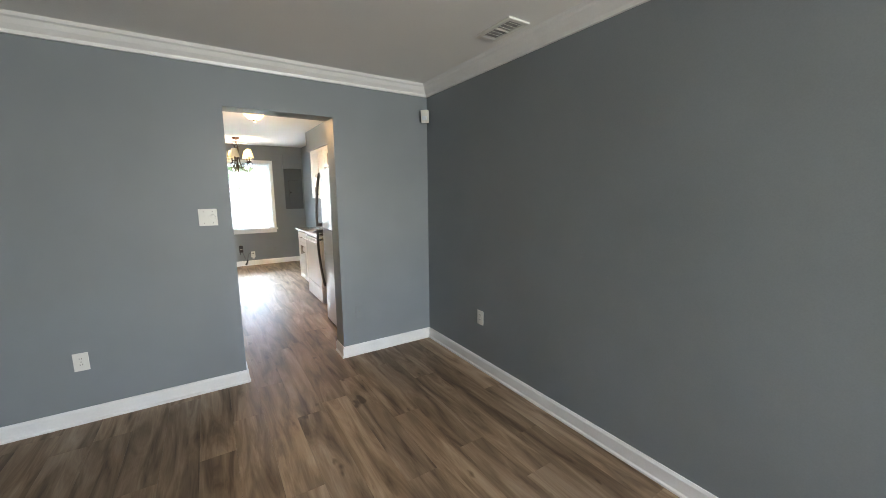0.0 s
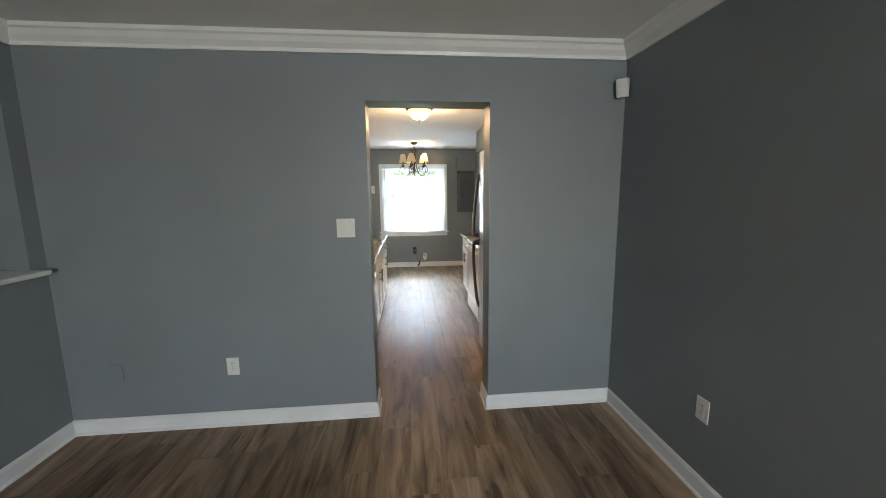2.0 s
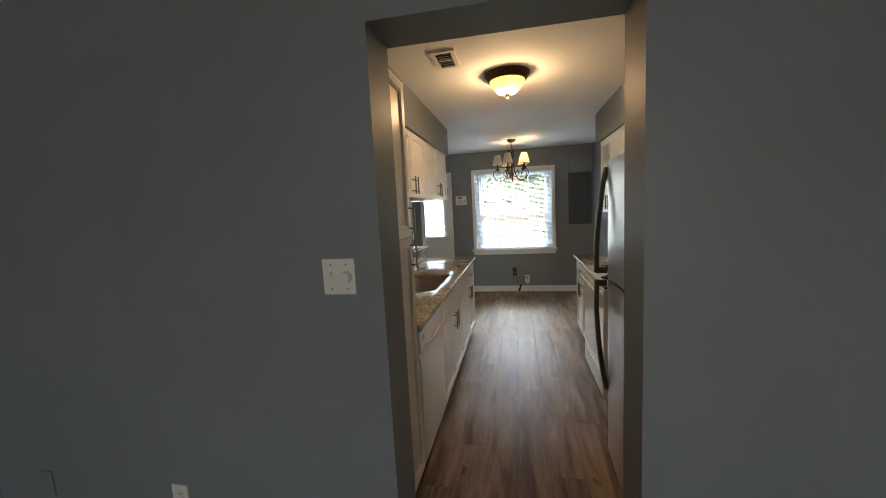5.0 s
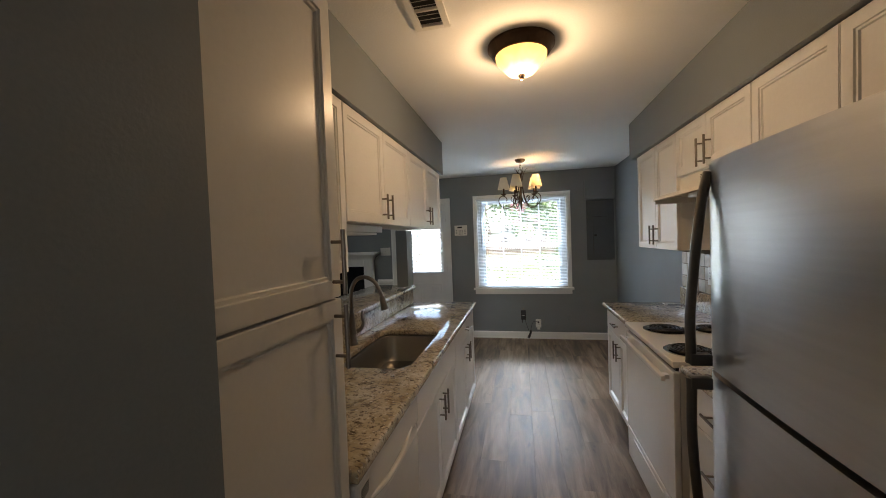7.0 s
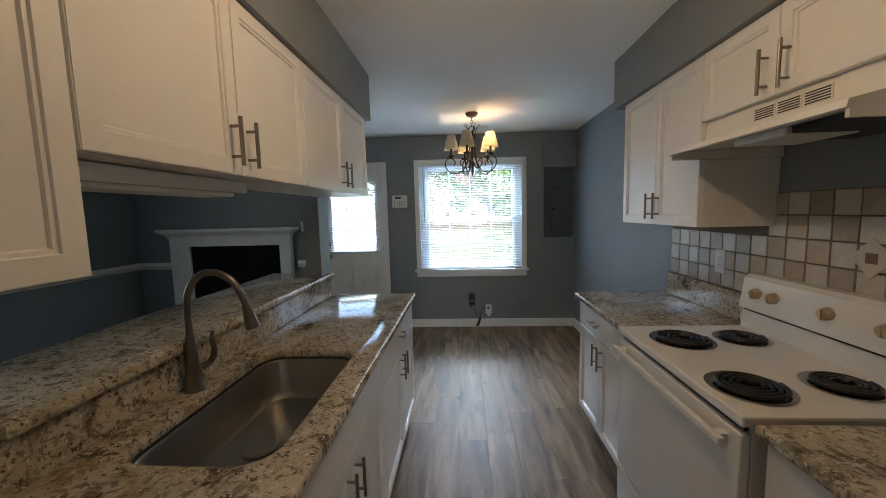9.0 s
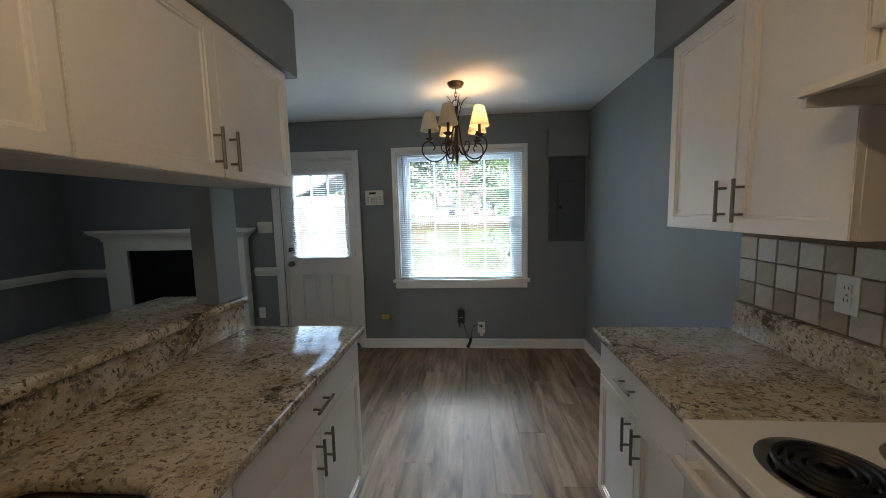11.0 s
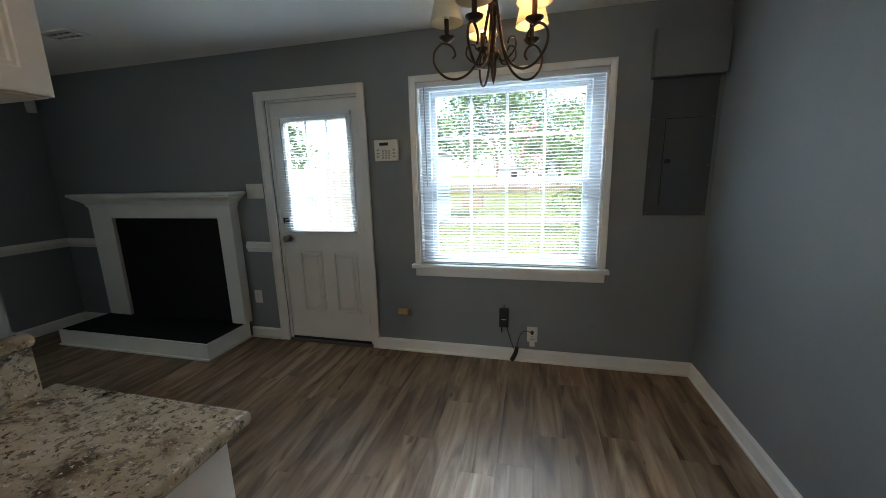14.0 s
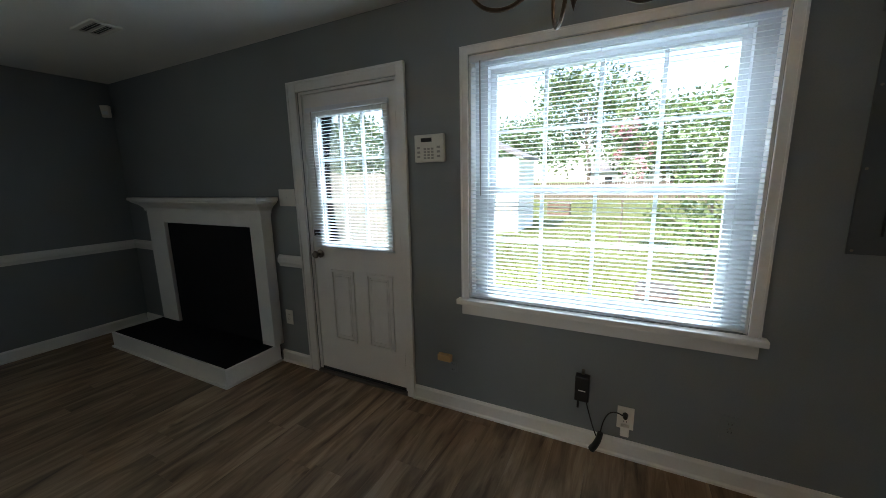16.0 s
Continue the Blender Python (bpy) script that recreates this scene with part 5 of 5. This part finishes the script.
for k in range(60):
    b = new("board", board_near)
    b.parent = near
    b.location = (-3.9 + k * 0.145 * 0.75, k * 0.145 * 0.66 - 2.0, rng.uniform(-0.03, 0.04))
    b.rotation_euler = (0, 0, radians(41))


def shed():
    s = thing("shed", (-4.7, 21.3, GZ), "white garden shed with lap siding", "shed")
    x0, x1, y0, y1, h = -6.4, -3.0, 20.2, 22.6, 2.6
    bm = boxes([(x0, x1, y0, y1, GZ, GZ + h)])
    for k in range(17):
        z = GZ + 0.05 + k * 0.15
        box(x0 - 0.01, x1 + 0.012, y0 - 0.016, y0, z, z + 0.02, bm=bm)
        box(x1, x1 + 0.016, y0, y1, z, z + 0.02, bm=bm)
    part("wall", bm, SIDING, s)
    r = bmesh.new()
    xm = (x0 + x1) / 2
    pr = [(x0 - 0.15, GZ + h - 0.02), (xm, GZ + h + 0.8), (x1 + 0.15, GZ + h - 0.02), (x1 + 0.15, GZ + h + 0.08), (xm, GZ + h + 0.92), (x0 - 0.15, GZ + h + 0.08)]
    e = [[r.verts.new((a, y, z)) for a, z in pr] for y in (y0 - 0.15, y1 + 0.15)]
    for k in range(6):
        r.faces.new((e[0][k], e[0][(k + 1) % 6], e[1][(k + 1) % 6], e[1][k]))
    r.faces.new(e[0]), r.faces.new(e[1])
    part("roof", r, ROOF, s)
    part("corner_board", boxes([(x1 - 0.06, x1 + 0.02, y0 - 0.02, y0 + 0.0, GZ, GZ + h)]), SIDING, s)


shed()


def far_house(x, y):
    h = thing("house", (x, y, GZ), "single-storey house with a grey roof beyond the fence", "house")
    w = part("wall", box(x - 6, x + 6, y, y + 7, GZ, GZ + 2.7), SIDING, h)
    r = bmesh.new()
    pr = [(y - 0.4, GZ + 2.6), (y + 3.5, GZ + 4.9), (y + 7.4, GZ + 2.6)]
    e = [[r.verts.new((a, yy, z)) for yy, z in pr] for a in (x - 6.4, x + 6.4)]
    for k in range(3):
        r.faces.new((e[0][k], e[0][(k + 1) % 3], e[1][(k + 1) % 3], e[1][k]))
    r.faces.new(e[0]), r.faces.new(e[1])
    part("roof", r, ROOF, h, "grey shingle roof")
    for k in (-3.5, 0, 3.5):
        win = part("window", box(x + k - 0.5, x + k + 0.5, y - 0.03, y + 0.02, GZ + 1.0, GZ + 2.1), VINYL, h)
        part("pane", box(x + k - 0.42, x + k + 0.42, y - 0.045, y - 0.03, GZ + 1.08, GZ + 2.02), BLACK, win)


far_house(1.5, 58)


def crate(x, y):
    c = thing("log_rack", (x, y, GZ), "low dark slatted crate standing on the lawn", "crate")
    for k in range(4):
        part("slat", box(x - 0.55, x + 0.55, y - 0.25, y - 0.22, GZ + 0.06 + k * 0.15, GZ + 0.16 + k * 0.15), RUST, c)
    for dx in (-0.52, 0.52):
        for dy in (-0.23, 0.23):
            part("post", box(x + dx - 0.03, x + dx + 0.03, y + dy - 0.03, y + dy + 0.03, GZ, GZ + 0.68), RUST, c)
    part("top", box(x - 0.58, x + 0.58, y - 0.28, y + 0.28, GZ + 0.68, GZ + 0.71), RUST, c)


crate(-2.7, 27)


def barrel(x, y, r, h):
    b = thing("planter_tub", (x, y, GZ), "weathered round tub planter near the house", "planter")
    part("tub", turned([(0, 0), (r * 0.85, 0), (r, h * 0.5), (r * 0.95, h), (r * 0.85, h), (r * 0.8, h * 0.8), (0, h * 0.8)], (x, y, GZ), 20), TUB, b, "", True)
    for z in (0.25, 0.7):
        part("band", turned([(r * 0.95, h * z), (r * 1.03, h * z), (r * 1.03, h * z + 0.04), (r * 0.95, h * z + 0.04)], (x, y, GZ), 20), RUST, b)


barrel(0.92, 12.9, 0.26, 0.42)
barrel(1.5, 12.5, 0.3, 0.25)

# grass tufts on the near lawn
n = 16000
gx, gy = rng.uniform(-6, 5, n), YN + 1.5 + rng.uniform(0, 1, n) ** 1.5 * 16
ang, hh = rng.uniform(0, 2 * math.pi, n), rng.uniform(0.03, 0.08, n)
dx, dy = 0.02 * np.cos(ang), 0.02 * np.sin(ang)
gv = np.stack([np.stack([gx - dx, gy - dy, np.full(n, GZ)], 1), np.stack([gx + dx, gy + dy, np.full(n, GZ)], 1), np.stack([gx + dy, gy + dx, GZ + hh], 1)], 1).reshape(-1, 3)
me = bpy.data.meshes.new("grass")
me.from_pydata(gv.tolist(), [], np.arange(3 * n).reshape(-1, 3).tolist())
me.materials.append(BLADE)
tagged(new("grass", me), "short green lawn grass", "grass", kind="stuff")

# ---- tiles and planks ----


def tiles(wall, s, x, rows):
    """Square tiles on a wall along y; rows of (z0, y0, y1). s: the way that the wall faces."""
    p = 0.096
    bm = box(-0.0035 if s < 0 else 0, 0 if s < 0 else 0.0035, -0.0452, 0.0452, -0.0452, 0.0452)
    bmesh.ops.bevel(bm, geom=[e for e in bm.edges], offset=0.0015, segments=1, affect="EDGES")
    bmesh.ops.scale(bm, verts=bm.verts, vec=(2, 1, 1))
    pair = (mesh_of("tile", bm.copy(), TILE), mesh_of("tile", bm, TANTILE))
    for row, (z0, y0, y1) in enumerate(rows):
        for k in range(int(round((y1 - y0) / p))):
            t = new("tile", pair[(row + int(round((7.19 - y0) / p)) - k) % 2])
            t.parent = wall
            t.location = (x, y0 + (k + 0.5) * p, z0 + p / 2)


g1 = solid("tile_backsplash", box(XR - 0.004, XR - 0.001, 5.172, 7.192, 1.05, 1.535), GROUT, "beige square tile backsplash with brown grout", "backsplash", "structure")
tiles(g1, -1, XR - 0.004, [(1.053, 5.174, 7.19), (1.149, 5.174, 7.19), (1.245, 5.174, 7.19), (1.341, 5.654, 6.422), (1.437, 5.654, 6.422)])
# diamond accent over the range
acc = box(XR - 0.013, XR - 0.0115, -0.05, 0.05, -0.05, 0.05, 0.0005)
bmesh.ops.rotate(acc, verts=acc.verts, cent=(0, 0, 0), matrix=Euler((radians(45), 0, 0)).to_matrix())
bmesh.ops.translate(acc, verts=acc.verts, vec=(0, 5.99, 1.293))
part("accent_tile", acc, TILE, g1, "diamond-set beige tile")
part("accent_inset", box(XR - 0.0155, XR - 0.013, 5.972, 6.008, 1.275, 1.311), RUST, g1, "small dark square inset")
g2 = solid("tile_backsplash", box(-0.699, -0.696, 4.70, 5.29, 1.04, 1.385), GROUT, "beige square tile beside the bar opening", "backsplash", "structure")
tiles(g2, 1, -0.696, [(1.045, 4.708, 5.284), (1.141, 4.708, 5.284), (1.237, 4.708, 5.284)])

fl = tagged(new("floor"), "grey-brown wood-look vinyl plank floor", "floor", kind="structure")
ORG[fl] = Vector((0, 0, 0))
PW, PL = 0.18, 1.22
bm = boxes([(-PW / 2 + 0.0003, PW / 2 - 0.0003, -PL / 2 + 0.0003, PL / 2 - 0.0003, -0.012, 0.0)])
bmesh.ops.bevel(bm, geom=[e for e in bm.edges if e.verts[0].co.z > -0.001 and e.verts[1].co.z > -0.001], offset=0.0003, segments=1, affect="EDGES")
plank = mesh_of("plank", bm, PLANK)
rest = bmesh.new()
cols = int((XR - XL) / PW) + 1
for i in range(cols):
    x = XR - PW * (i + 0.5)
    off = rng.uniform(0, PL)
    y = YS - off + PL / 2
    while y < YN + PL / 2 - 0.02:
        if (x > -2.0 and y > 0.4) or (x > -3.4 and y > 7.4):
            b = new("plank", plank)
            b.parent = fl
            b.location = (x, y, 0)
        else:
            box(x - PW / 2 + 0.0006, x + PW / 2 - 0.0006, y - PL / 2 + 0.0006, y + PL / 2 - 0.0006, -0.012, 0.0, bm=rest)
        y += PL
tagged(part("plank_field", rest, PLANK, fl), kind="stuff")
